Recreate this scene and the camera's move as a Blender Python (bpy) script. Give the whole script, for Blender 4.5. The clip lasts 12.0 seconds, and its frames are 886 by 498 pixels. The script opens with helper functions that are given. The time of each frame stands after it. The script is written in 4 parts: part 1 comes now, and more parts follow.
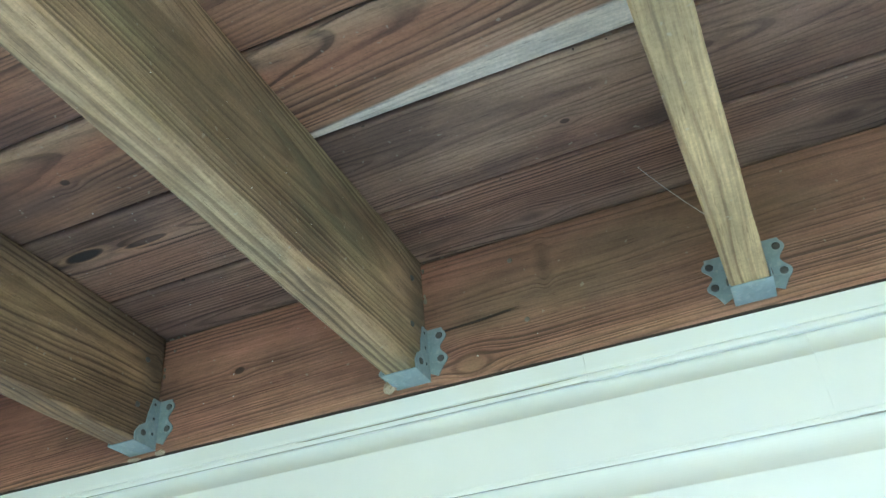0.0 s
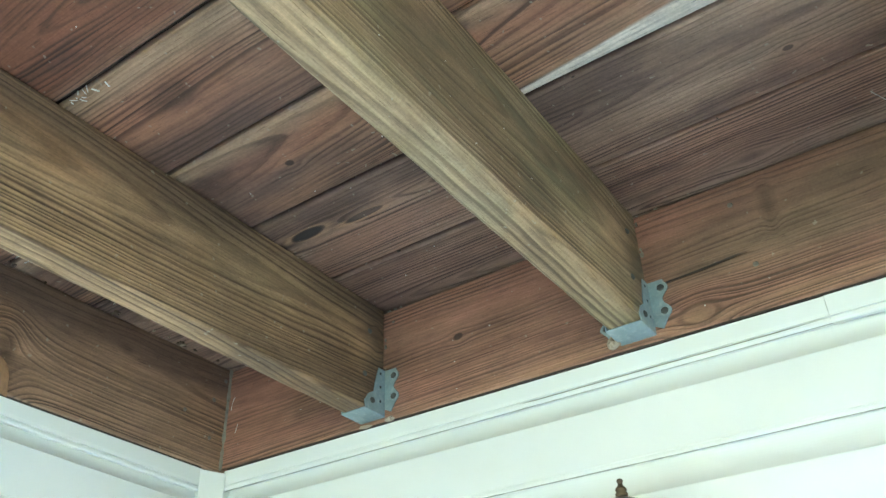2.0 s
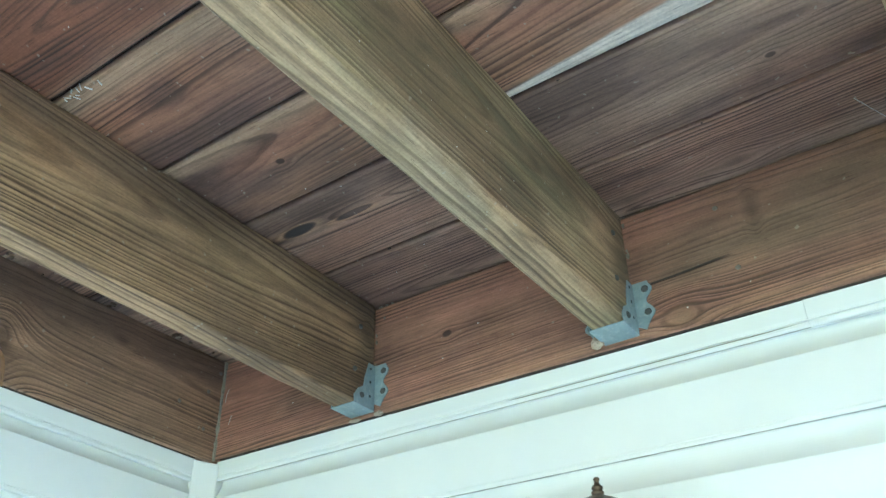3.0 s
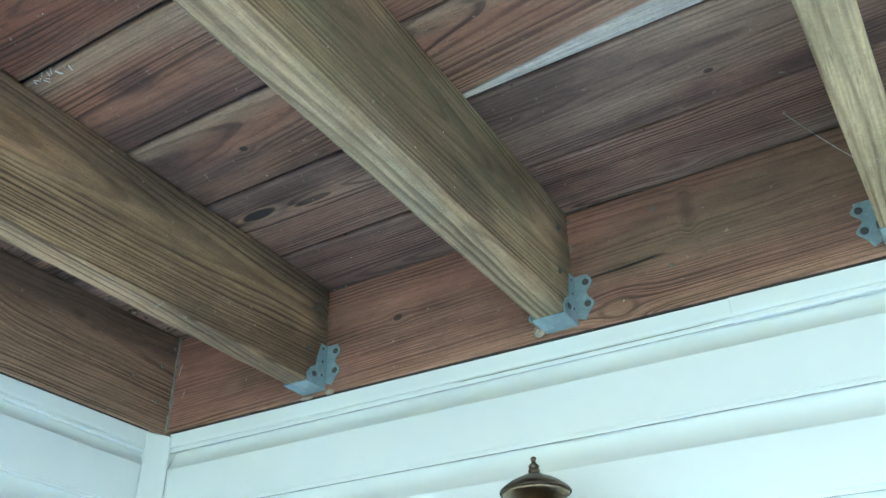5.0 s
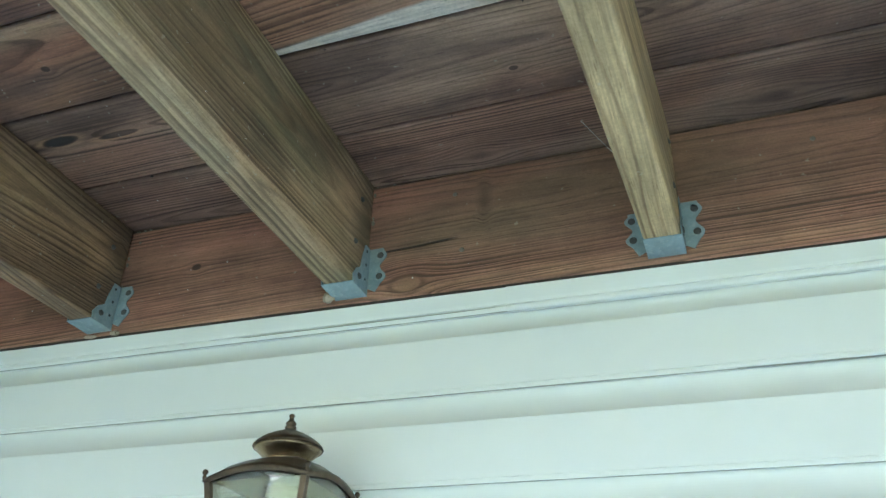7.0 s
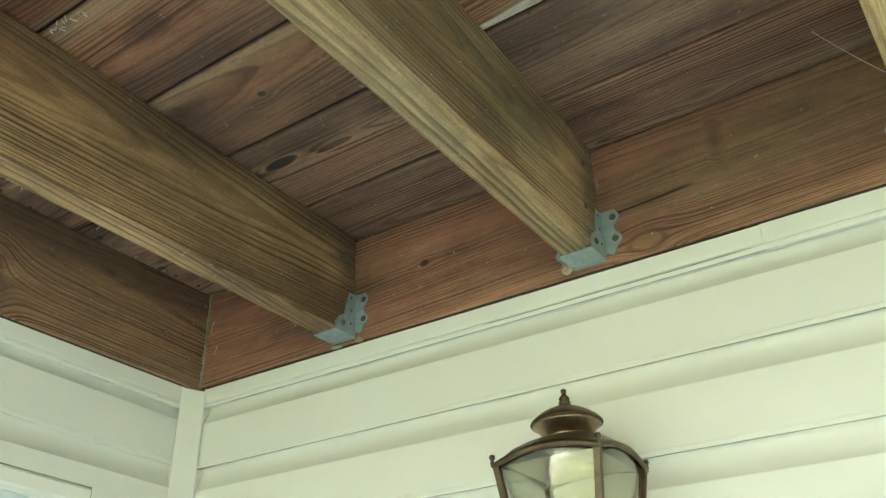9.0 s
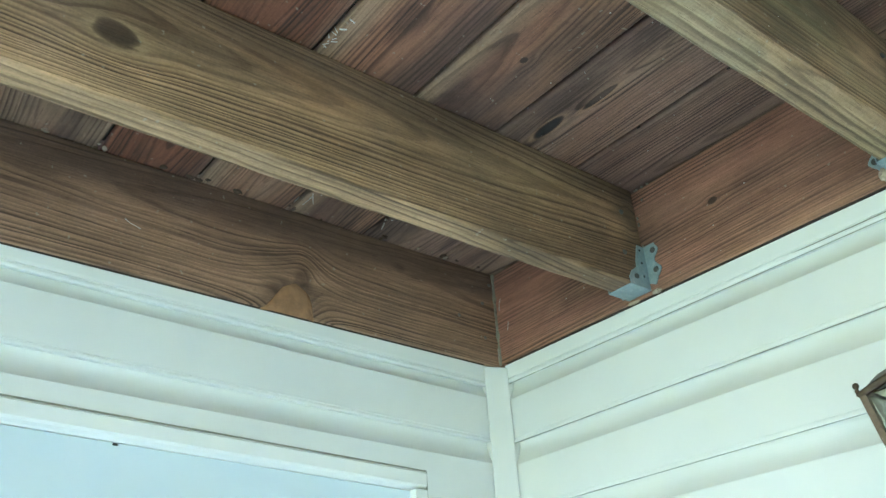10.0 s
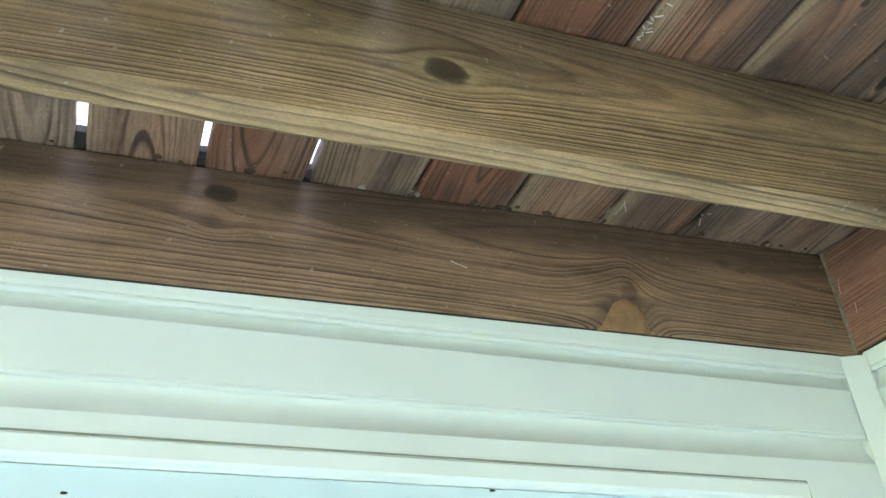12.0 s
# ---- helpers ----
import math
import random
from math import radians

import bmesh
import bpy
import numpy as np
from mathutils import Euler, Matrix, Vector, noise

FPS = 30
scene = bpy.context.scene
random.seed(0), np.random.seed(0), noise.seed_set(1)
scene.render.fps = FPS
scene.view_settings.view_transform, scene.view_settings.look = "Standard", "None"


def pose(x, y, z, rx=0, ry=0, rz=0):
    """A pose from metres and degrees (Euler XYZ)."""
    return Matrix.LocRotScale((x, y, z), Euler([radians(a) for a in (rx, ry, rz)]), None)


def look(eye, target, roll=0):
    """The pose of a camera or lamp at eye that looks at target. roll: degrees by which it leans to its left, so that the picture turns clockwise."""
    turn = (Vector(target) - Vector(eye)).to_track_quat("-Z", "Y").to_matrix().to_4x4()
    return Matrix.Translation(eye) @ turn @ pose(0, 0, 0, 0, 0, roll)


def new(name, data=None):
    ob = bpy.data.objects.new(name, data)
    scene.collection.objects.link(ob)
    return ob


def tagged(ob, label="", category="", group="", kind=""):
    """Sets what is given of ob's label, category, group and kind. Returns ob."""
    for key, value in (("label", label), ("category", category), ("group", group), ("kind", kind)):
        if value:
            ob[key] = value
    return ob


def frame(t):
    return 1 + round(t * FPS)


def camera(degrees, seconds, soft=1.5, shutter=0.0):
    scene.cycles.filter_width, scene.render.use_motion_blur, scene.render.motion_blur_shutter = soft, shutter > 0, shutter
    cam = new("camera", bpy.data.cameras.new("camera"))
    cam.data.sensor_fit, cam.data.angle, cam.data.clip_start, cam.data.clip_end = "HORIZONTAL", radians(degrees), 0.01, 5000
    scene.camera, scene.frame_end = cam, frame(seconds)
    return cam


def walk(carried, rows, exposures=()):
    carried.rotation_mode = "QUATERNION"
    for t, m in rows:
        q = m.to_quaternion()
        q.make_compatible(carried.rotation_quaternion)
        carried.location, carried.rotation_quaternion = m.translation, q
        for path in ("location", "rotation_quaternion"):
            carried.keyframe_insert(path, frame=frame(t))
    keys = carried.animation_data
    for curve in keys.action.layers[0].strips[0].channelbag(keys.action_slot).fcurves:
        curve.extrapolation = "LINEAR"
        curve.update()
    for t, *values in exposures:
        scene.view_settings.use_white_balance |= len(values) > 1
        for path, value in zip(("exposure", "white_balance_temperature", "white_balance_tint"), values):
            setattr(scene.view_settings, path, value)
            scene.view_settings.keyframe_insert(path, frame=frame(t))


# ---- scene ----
cam = camera(54.3, 12.0)
PATH = [
    (0, (1.097, -0.891, 1.962), (0.529, 0.661, 3.089), -5.4),
    (0.5, (1.117, -0.91, 1.957), (0.368, 0.556, 3.093), -5.7),
    (1, (1.095, -0.915, 1.953), (0.182, 0.45, 3.096), -3.3),
    (1.5, (1.061, -0.906, 1.946), (0.148, 0.462, 3.083), -2.7),
    (2, (1.039, -0.898, 1.944), (0.116, 0.483, 3.058), -2.0),
    (2.5, (1.04, -0.897, 1.943), (0.097, 0.472, 3.055), -0.9),
    (3, (1.071, -0.897, 1.942), (0.124, 0.48, 3.041), -0.8),
    (3.2, (1.077, -0.895, 1.934), (0.109, 0.474, 3.024), -0.0),
    (4.8, (1.098, -0.948, 1.928), (0.179, 0.483, 2.981), -0.1),
    (5, (1.097, -0.947, 1.925), (0.233, 0.518, 2.978), -1.0),
    (5.5, (1.12, -0.949, 1.919), (0.277, 0.534, 2.963), -1.1),
    (6, (1.155, -0.941, 1.9), (0.295, 0.534, 2.94), 1.5),
    (6.5, (1.182, -0.92, 1.895), (0.525, 0.668, 2.919), 1.4),
    (6.7, (1.188, -0.916, 1.898), (0.592, 0.695, 2.922), 1.9),
    (8.3, (1.145, -0.905, 1.895), (0.382, 0.649, 2.898), -0.1),
    (8.5, (1.135, -0.92, 1.9), (0.333, 0.621, 2.892), -0.8),
    (9, (1.089, -0.915, 1.894), (0.143, 0.535, 2.895), -1.7),
    (9.5, (1.067, -0.937, 1.898), (-0.08, 0.365, 2.892), -3.0),
    (10, (1.008, -0.957, 1.893), (-0.333, 0.169, 2.86), -3.9),
    (10.5, (0.953, -0.985, 1.918), (-0.496, 0.027, 2.854), -4.0),
    (11, (0.938, -1.001, 1.917), (-0.575, -0.087, 2.852), -4.0),
    (11.5, (0.945, -1.006, 1.93), (-0.598, -0.178, 2.896), -5.8),
    (12, (0.888, -1.052, 1.939), (-0.683, -0.365, 2.969), -5.7),
]
EXPOSURES = [   # seconds, stops, kelvin, tint
    (0, 4.58, 5880, 12.1),
    (0.5, 4.57, 5630, 11.1),
    (1, 4.68, 5740, 11.1),
    (1.5, 4.83, 5980, 11.1),
    (2, 4.86, 6150, 12.5),
    (2.5, 4.81, 5790, 12.5),
    (3.2, 4.81, 5690, 11.5),
    (5, 4.63, 5360, 11.0),
    (5.5, 4.50, 5290, 10.5),
    (6, 4.49, 5240, 10.5),
    (6.7, 4.23, 5360, 11.0),
    (8.3, 4.33, 9350, 5.3),
    (8.5, 4.33, 9070, 5.3),
    (9, 4.33, 8000, 5.8),
    (9.5, 4.67, 6460, 7.1),
    (10, 4.60, 5980, 6.6),
    (10.5, 4.53, 6500, 6.6),
    (11, 4.47, 6890, 7.1),
    (11.5, 4.48, 7720, 6.1),
    (12, 4.73, 6410, 6.1),
]
walk(cam, [(t, look(eye, target, roll)) for t, eye, target, roll in PATH], EXPOSURES)

# ---- world, sun, exposure ----
H = 2.6                      # underside of the deck boards
world = bpy.data.worlds.new("sky")
scene.world = world
world.use_nodes = True
wn = world.node_tree.nodes
wl = world.node_tree.links
sky = wn.new("ShaderNodeTexSky")
sky.sky_type, sky.sun_disc = "NISHITA", False
sky.sun_elevation, sky.sun_rotation = radians(52), radians(20)
sky.air_density, sky.dust_density = 1.0, 2.5
wn["Background"].inputs["Strength"].default_value = 0.15
wl.new(sky.outputs[0], wn["Background"].inputs["Color"])
sun = new("sun", bpy.data.lights.new("sun", "SUN"))
sun.data.energy, sun.data.angle, sun.data.color = 2.0, radians(8), (1.0, 0.96, 0.89)
sun.matrix_world = look((1.2, 3.3, 4.5), (0, 0, 0))


# ---- node helpers ----
class Nodes:
    def __init__(self, name, rough=0.6, metal=0.0):
        self.mat = bpy.data.materials.new(name)
        self.mat.use_nodes = True
        self.t = self.mat.node_tree
        self.bsdf = self.t.nodes["Principled BSDF"]
        self.bsdf.inputs["Roughness"].default_value = rough
        self.bsdf.inputs["Metallic"].default_value = metal

    def put(self, sock, v):
        if hasattr(v, "is_output"):
            self.t.links.new(v, sock)
        elif isinstance(v, (tuple, list)) and len(v) == 3 and len(sock.default_value) == 4:
            sock.default_value = (*v, 1)
        else:
            sock.default_value = v

    def m(self, op, a, b=0.0, c=0.0, clamp=False):
        n = self.t.nodes.new("ShaderNodeMath")
        n.operation, n.use_clamp = op, clamp
        for s, v in zip(n.inputs, (a, b, c)):
            self.put(s, v)
        return n.outputs[0]

    def step(self, v, lo, hi, a=0.0, b=1.0):
        n = self.t.nodes.new("ShaderNodeMapRange")
        n.interpolation_type = "SMOOTHSTEP"
        for key, x in (("Value", v), ("From Min", lo), ("From Max", hi), ("To Min", a), ("To Max", b)):
            self.put(n.inputs[key], x)
        return n.outputs[0]

    def mix(self, f, a, b, blend="MIX"):
        n = self.t.nodes.new("ShaderNodeMix")
        n.data_type, n.blend_type, n.clamp_factor = "RGBA", blend, True
        self.put(n.inputs[0], f)
        self.put(n.inputs[6], a)
        self.put(n.inputs[7], b)
        return n.outputs[2]

    def vec(self, x, y, z):
        n = self.t.nodes.new("ShaderNodeCombineXYZ")
        for s, v in zip(n.inputs, (x, y, z)):
            self.put(s, v)
        return n.outputs[0]

    def split(self, v):
        n = self.t.nodes.new("ShaderNodeSeparateXYZ")
        self.put(n.inputs[0], v)
        return n.outputs

    def noise(self, v, scale=1.0, detail=2.0, rough=0.5):
        n = self.t.nodes.new("ShaderNodeTexNoise")
        self.put(n.inputs["Vector"], v)
        n.inputs["Scale"].default_value, n.inputs["Detail"].default_value, n.inputs["Roughness"].default_value = scale, detail, rough
        return n.outputs[0], n.outputs[1]

    def ramp(self, f, stops):
        n = self.t.nodes.new("ShaderNodeValToRGB")
        while len(n.color_ramp.elements) < len(stops):
            n.color_ramp.elements.new(0.5)
        for e, (p, c) in zip(n.color_ramp.elements, stops):
            e.position, e.color = p, (c, c, c, 1) if isinstance(c, (int, float)) else (*c, 1)
        self.put(n.inputs[0], f)
        return n.outputs[0]

    def coords(self):
        return self.t.nodes.new("ShaderNodeTexCoord").outputs["Object"]

    def bump(self, h, strength=0.3, distance=0.001):
        n = self.t.nodes.new("ShaderNodeBump")
        n.inputs["Strength"].default_value, n.inputs["Distance"].default_value = strength, distance
        self.put(n.inputs["Height"], h)
        self.put(self.bsdf.inputs["Normal"], n.outputs[0])

    def color(self, c):
        self.put(self.bsdf.inputs["Base Color"], c)
        return self.mat


def wood(name, axes, early, late, pith=(0.03, 0.0), slope=(0.0, 0.0), spacing=0.006, contrast=0.8, warp=0.010, seed=0.0,
         stains=(), knots=(), cracks=(), bands=(), rough=0.75, relief=0.75, vary=0.25, loose=1.2, fade=0.4, flat=0.30):
    """Sawn timber as a slice of a log. axes: which local axis runs along, through and across the piece. pith: where the
    log's heart lies (through, across). stains: (colour, amount, size, from, to). knots: (along, across, half length,
    half height, colour, spread, halo).
    The knots list also holds soft patches of tone and painted shade. cracks: (from, to, across, rise, half width).
    bands: (edge, width, colour, amount, starts, full) pale or dark strips along an edge."""
    k = Nodes(name, rough)
    p = dict(zip("xyz", k.split(k.coords())))
    L, u, v = (p[a] for a in axes)
    Ls = k.m("ADD", L, seed * 7.31)
    _, nv = k.noise(k.vec(k.m("MULTIPLY", Ls, 1.6), k.m("MULTIPLY", u, 7), k.m("MULTIPLY", v, 9)), 1.0, 2.0, 0.5)
    nx = k.split(nv)
    _, nf = k.noise(k.vec(k.m("MULTIPLY", Ls, 9), k.m("MULTIPLY", u, 30), k.m("MULTIPLY", v, 42)), 1.0, 1.0, 0.5)
    nfx = k.split(nf)
    uu = k.m("SUBTRACT", k.m("SUBTRACT", u, pith[0]), k.m("MULTIPLY", L, slope[0]))
    vv = k.m("SUBTRACT", k.m("SUBTRACT", v, pith[1]), k.m("MULTIPLY", L, slope[1]))
    uu = k.m("ADD", uu, k.m("MULTIPLY", k.m("SUBTRACT", nx[0], 0.5), warp * 2))
    vv = k.m("ADD", vv, k.m("MULTIPLY", k.m("SUBTRACT", nx[1], 0.5), warp * 2))
    vv = k.m("ADD", vv, k.m("MULTIPLY", k.m("SUBTRACT", nfx[1], 0.5), warp * 0.28))
    marks = []
    for along, across, a, b, col, spread, halo, *more in knots:
        dl, dv = k.m("SUBTRACT", L, along), k.m("SUBTRACT", v, across)
        g = k.m("POWER", 2.718, k.m("MULTIPLY", k.m("ADD", k.m("POWER", k.m("DIVIDE", k.m("ABSOLUTE", dl), a * spread), 2.0),
                                                 k.m("POWER", k.m("DIVIDE", k.m("ABSOLUTE", dv), b * spread), 2.0)), -1.0))
        vv = k.m("SUBTRACT", vv, k.m("MULTIPLY", k.m("MULTIPLY", dv, g), 0.95))
        wob = k.m("MULTIPLY", k.m("SUBTRACT", nfx[2], 0.5), 1.5)
        d = k.m("ADD", k.m("SQRT", k.m("ADD", k.m("POWER", k.m("DIVIDE", k.m("ABSOLUTE", dl), a), 2.0),
                                       k.m("POWER", k.m("DIVIDE", k.m("ABSOLUTE", dv), b), 2.0))), wob)
        marks.append((d, col, halo, more[0] if more else 0.93))
    r = k.m("SQRT", k.m("ADD", k.m("MULTIPLY", uu, uu), k.m("MULTIPLY", vv, vv)))
    rr = k.m("DIVIDE", r, spacing)
    w1, _ = k.noise(k.vec(k.m("MULTIPLY", rr, 0.45), seed, 0.0), 1.0, 2.0)
    rr = k.m("ADD", rr, k.m("MULTIPLY", w1, loose * 2))
    f = k.m("FRACT", rr)
    late_f = k.ramp(f, [(0.0, 0.30), (0.10, 0.0), (0.36, 0.08), (0.60, 0.50), (0.78, 1.0), (0.92, 0.95), (1.0, 0.30)])
    # rings cut at a flat angle show as faint broad figures, rings cut steeply as crisp lines
    lean = k.m("DIVIDE", k.m("ABSOLUTE", vv), k.m("ADD", r, 0.001))
    late_f = k.m("POWER", late_f, k.step(lean, 0.10, 0.65, 2.8, 1.0))
    late_f = k.m("MULTIPLY", late_f, k.step(lean, 0.08, 0.62, flat, 1.0))
    tone, _ = k.noise(k.vec(k.m("FLOOR", rr), seed, 3.0), 0.77, 0.0)
    late_f = k.m("MULTIPLY", late_f, k.step(tone, 0.25, 0.65, 0.5, 1.0))
    fib, _ = k.noise(k.vec(k.m("MULTIPLY", Ls, 10), k.m("MULTIPLY", u, 420), k.m("MULTIPLY", v, 420)), 1.0, 3.0, 0.6)
    soft, _ = k.noise(k.vec(k.m("MULTIPLY", Ls, 5), k.m("MULTIPLY", u, 40), k.m("MULTIPLY", v, 60)), 1.0, 3.0, 0.6)
    worn, _ = k.noise(k.vec(k.m("MULTIPLY", Ls, 2.6), k.m("MULTIPLY", u, 12), k.m("MULTIPLY", v, 14)), 1.0, 3.0, 0.55)
    late_f = k.m("MULTIPLY", late_f, k.step(worn, 0.34, 0.62, fade, 1.0))
    c = early
    n = 0
    for col, amount, size, lo, hi in stains:
        n += 1
        s, _ = k.noise(k.vec(k.m("ADD", k.m("MULTIPLY", L, size), seed * 3 + n * 5.7), k.m("MULTIPLY", u, size * 3), k.m("MULTIPLY", v, size * 3.5)), 1.0, 4.0, 0.56)
        c = k.mix(k.m("MULTIPLY", k.step(s, lo, hi), amount), c, col)
    c = k.mix(k.m("MULTIPLY", late_f, contrast), c, late)
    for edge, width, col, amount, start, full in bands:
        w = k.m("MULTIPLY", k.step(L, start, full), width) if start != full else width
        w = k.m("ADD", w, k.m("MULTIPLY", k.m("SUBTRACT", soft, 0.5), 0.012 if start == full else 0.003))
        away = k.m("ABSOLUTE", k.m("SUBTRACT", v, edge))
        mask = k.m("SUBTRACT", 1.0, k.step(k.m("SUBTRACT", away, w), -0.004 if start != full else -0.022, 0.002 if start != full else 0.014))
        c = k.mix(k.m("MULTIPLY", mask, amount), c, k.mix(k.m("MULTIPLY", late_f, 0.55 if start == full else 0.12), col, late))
    for d, col, halo, much in marks:
        if halo:
            ring = k.m("MULTIPLY", k.step(d, 0.9, 1.2), k.step(d, 1.9, 1.3))
            c = k.mix(k.m("MULTIPLY", k.m("MULTIPLY", ring, k.step(soft, 0.32, 0.62, 0.1, 0.75)), 1.0), c, halo)
        if much > 0.6:
            c = k.mix(k.m("MULTIPLY", k.m("MULTIPLY", k.step(d, 0.7, 0.95), k.step(d, 1.25, 1.05)), 0.6), c, tuple(x * 0.35 for x in late))
        c = k.mix(k.step(d, 1.12 if much > 0.6 else 1.5, 0.75 if much > 0.6 else 0.1, 0.0, much), c, k.mix(k.step(fib, 0.3, 0.7), col, tuple(x * 0.55 for x in col)))
    gap = None
    for l0, l1, across, rise, half in cracks:
        line = k.m("ABSOLUTE", k.m("SUBTRACT", k.m("SUBTRACT", v, across), k.m("ADD", k.m("MULTIPLY", k.m("SUBTRACT", L, l0), rise),
                                                                            k.m("MULTIPLY", k.m("SUBTRACT", nfx[0], 0.5), 0.006))))
        ins = k.m("MULTIPLY", k.step(L, l0 - 0.004, l0 + 0.004), k.step(L, l1 + 0.004, l1 - 0.02))
        one = k.m("MULTIPLY", k.step(line, half, half * 0.35), ins)
        c = k.mix(k.m("MULTIPLY", one, 0.9), c, (0.02, 0.013, 0.01))
        gap = one if gap is None else k.m("MAXIMUM", gap, one)
    c = k.mix(1.0, c, k.step(fib, 0.25, 0.75, 1.2 - vary, 1.2 + vary), "MULTIPLY")
    c = k.mix(1.0, c, k.step(soft, 0.25, 0.75, 1.03 - vary * 0.9, 1.03 + vary * 0.6), "MULTIPLY")
    co = k.coords()
    scuff, _ = k.noise(k.vec(k.m("MULTIPLY", Ls, 7), k.m("MULTIPLY", u, 13), k.m("MULTIPLY", v, 13)), 1.0, 6.0, 0.72)
    c = k.mix(1.0, c, k.step(scuff, 0.30, 0.70, 0.80, 1.18), "MULTIPLY")
    grit, _ = k.noise(co, 330.0, 3.0, 0.7)
    c = k.mix(1.0, c, k.step(grit, 0.3, 0.7, 0.90, 1.10), "MULTIPLY")
    pore, _ = k.noise(k.vec(k.m("MULTIPLY", Ls, 38), k.m("MULTIPLY", u, 700), k.m("MULTIPLY", v, 700)), 1.0, 2.0, 0.5)
    c = k.mix(k.m("MULTIPLY", k.step(pore, 0.60, 0.72), 0.5), c, late)
    spots, _ = k.noise(co, 95.0, 2.0, 0.5)
    c = k.mix(k.m("MULTIPLY", k.step(spots, 0.69, 0.74), 0.45), c, (0.42, 0.38, 0.30))
    height = k.m("ADD", k.m("MULTIPLY", late_f, 0.7), k.m("MULTIPLY", fib, 0.5))
    if gap is not None:
        height = k.m("SUBTRACT", height, k.m("MULTIPLY", gap, 3.0))
    k.bump(height, relief, 0.0012)
    return k.color(c)


def plain(name, col, rough=0.5, metal=0.0, spread=0.06, size=8.0, fine=120.0, relief=0.05, dirt=None, amount=0.2, shine=0.5):
    """A painted, moulded or cast surface with faint mottling, fine relief and, if given, patches of dirt."""
    k = Nodes(name, rough, metal)
    co = k.coords()
    a, _ = k.noise(co, size, 4.0, 0.6)
    b, _ = k.noise(co, fine, 3.0, 0.6)
    c = k.mix(1.0, col, k.ramp(a, [(0.3, 1 - spread), (0.7, 1 + spread)]), "MULTIPLY")
    if dirt:
        d, _ = k.noise(co, size * 2.3, 6.0, 0.7)
        c = k.mix(k.m("MULTIPLY", k.step(d, 0.5, 0.72), amount), c, dirt)
    k.put(k.bsdf.inputs["Roughness"], k.step(a, 0.2, 0.8, rough * 0.85, min(1.0, rough * 1.15)))
    k.bsdf.inputs["Specular IOR Level"].default_value = shine
    k.bump(b, relief, 0.0008)
    return k.color(c)


# ---- materials ----
GREEN = (0.185, 0.160, 0.085)
GREY = (0.20, 0.185, 0.16)
# the knots entry at -0.020 is a soft darker patch at the ledger end
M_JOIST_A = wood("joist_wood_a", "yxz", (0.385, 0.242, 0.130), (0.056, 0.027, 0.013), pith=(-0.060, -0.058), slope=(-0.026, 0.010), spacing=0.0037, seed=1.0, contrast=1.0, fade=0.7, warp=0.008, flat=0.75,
                 stains=((GREEN, 0.40, 1.6, 0.50, 0.70), ((0.115, 0.070, 0.042), 0.8, 1.2, 0.46, 0.64), ((0.36, 0.19, 0.09), 0.4, 2.6, 0.54, 0.68)),
                 # darker strip along the top edge
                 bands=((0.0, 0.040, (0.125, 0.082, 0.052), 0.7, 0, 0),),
                 # the last entry is a wide dark patch: shade painted in away from the ledger
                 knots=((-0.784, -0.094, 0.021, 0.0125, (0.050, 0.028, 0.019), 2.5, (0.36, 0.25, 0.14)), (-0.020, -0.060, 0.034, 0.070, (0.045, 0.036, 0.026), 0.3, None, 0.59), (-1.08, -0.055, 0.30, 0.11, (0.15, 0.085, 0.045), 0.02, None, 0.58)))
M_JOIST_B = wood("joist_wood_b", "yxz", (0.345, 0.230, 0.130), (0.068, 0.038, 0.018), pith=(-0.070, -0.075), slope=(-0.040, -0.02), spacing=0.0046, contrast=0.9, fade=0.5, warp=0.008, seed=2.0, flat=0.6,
                 stains=(((0.17, 0.155, 0.080), 0.7, 1.7, 0.46, 0.62), ((0.17, 0.105, 0.062), 0.7, 2.2, 0.46, 0.64), ((0.105, 0.092, 0.055), 0.6, 5.0, 0.54, 0.68), ((0.38, 0.30, 0.19), 0.45, 3.2, 0.52, 0.68)),
                 # the entry at -0.020 is a soft darker patch at the ledger end
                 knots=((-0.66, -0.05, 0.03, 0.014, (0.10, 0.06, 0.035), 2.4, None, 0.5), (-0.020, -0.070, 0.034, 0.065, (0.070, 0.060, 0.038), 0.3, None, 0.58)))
M_JOIST_C = wood("joist_wood_c", "yxz", (0.385, 0.275, 0.145), (0.15, 0.085, 0.038), pith=(-0.10, -0.20), slope=(0.04, 0.0), spacing=0.0125, contrast=0.95, fade=0.35, warp=0.030, seed=3.0, flat=0.9,
                 stains=((GREEN, 0.3, 2.0, 0.5, 0.7),))
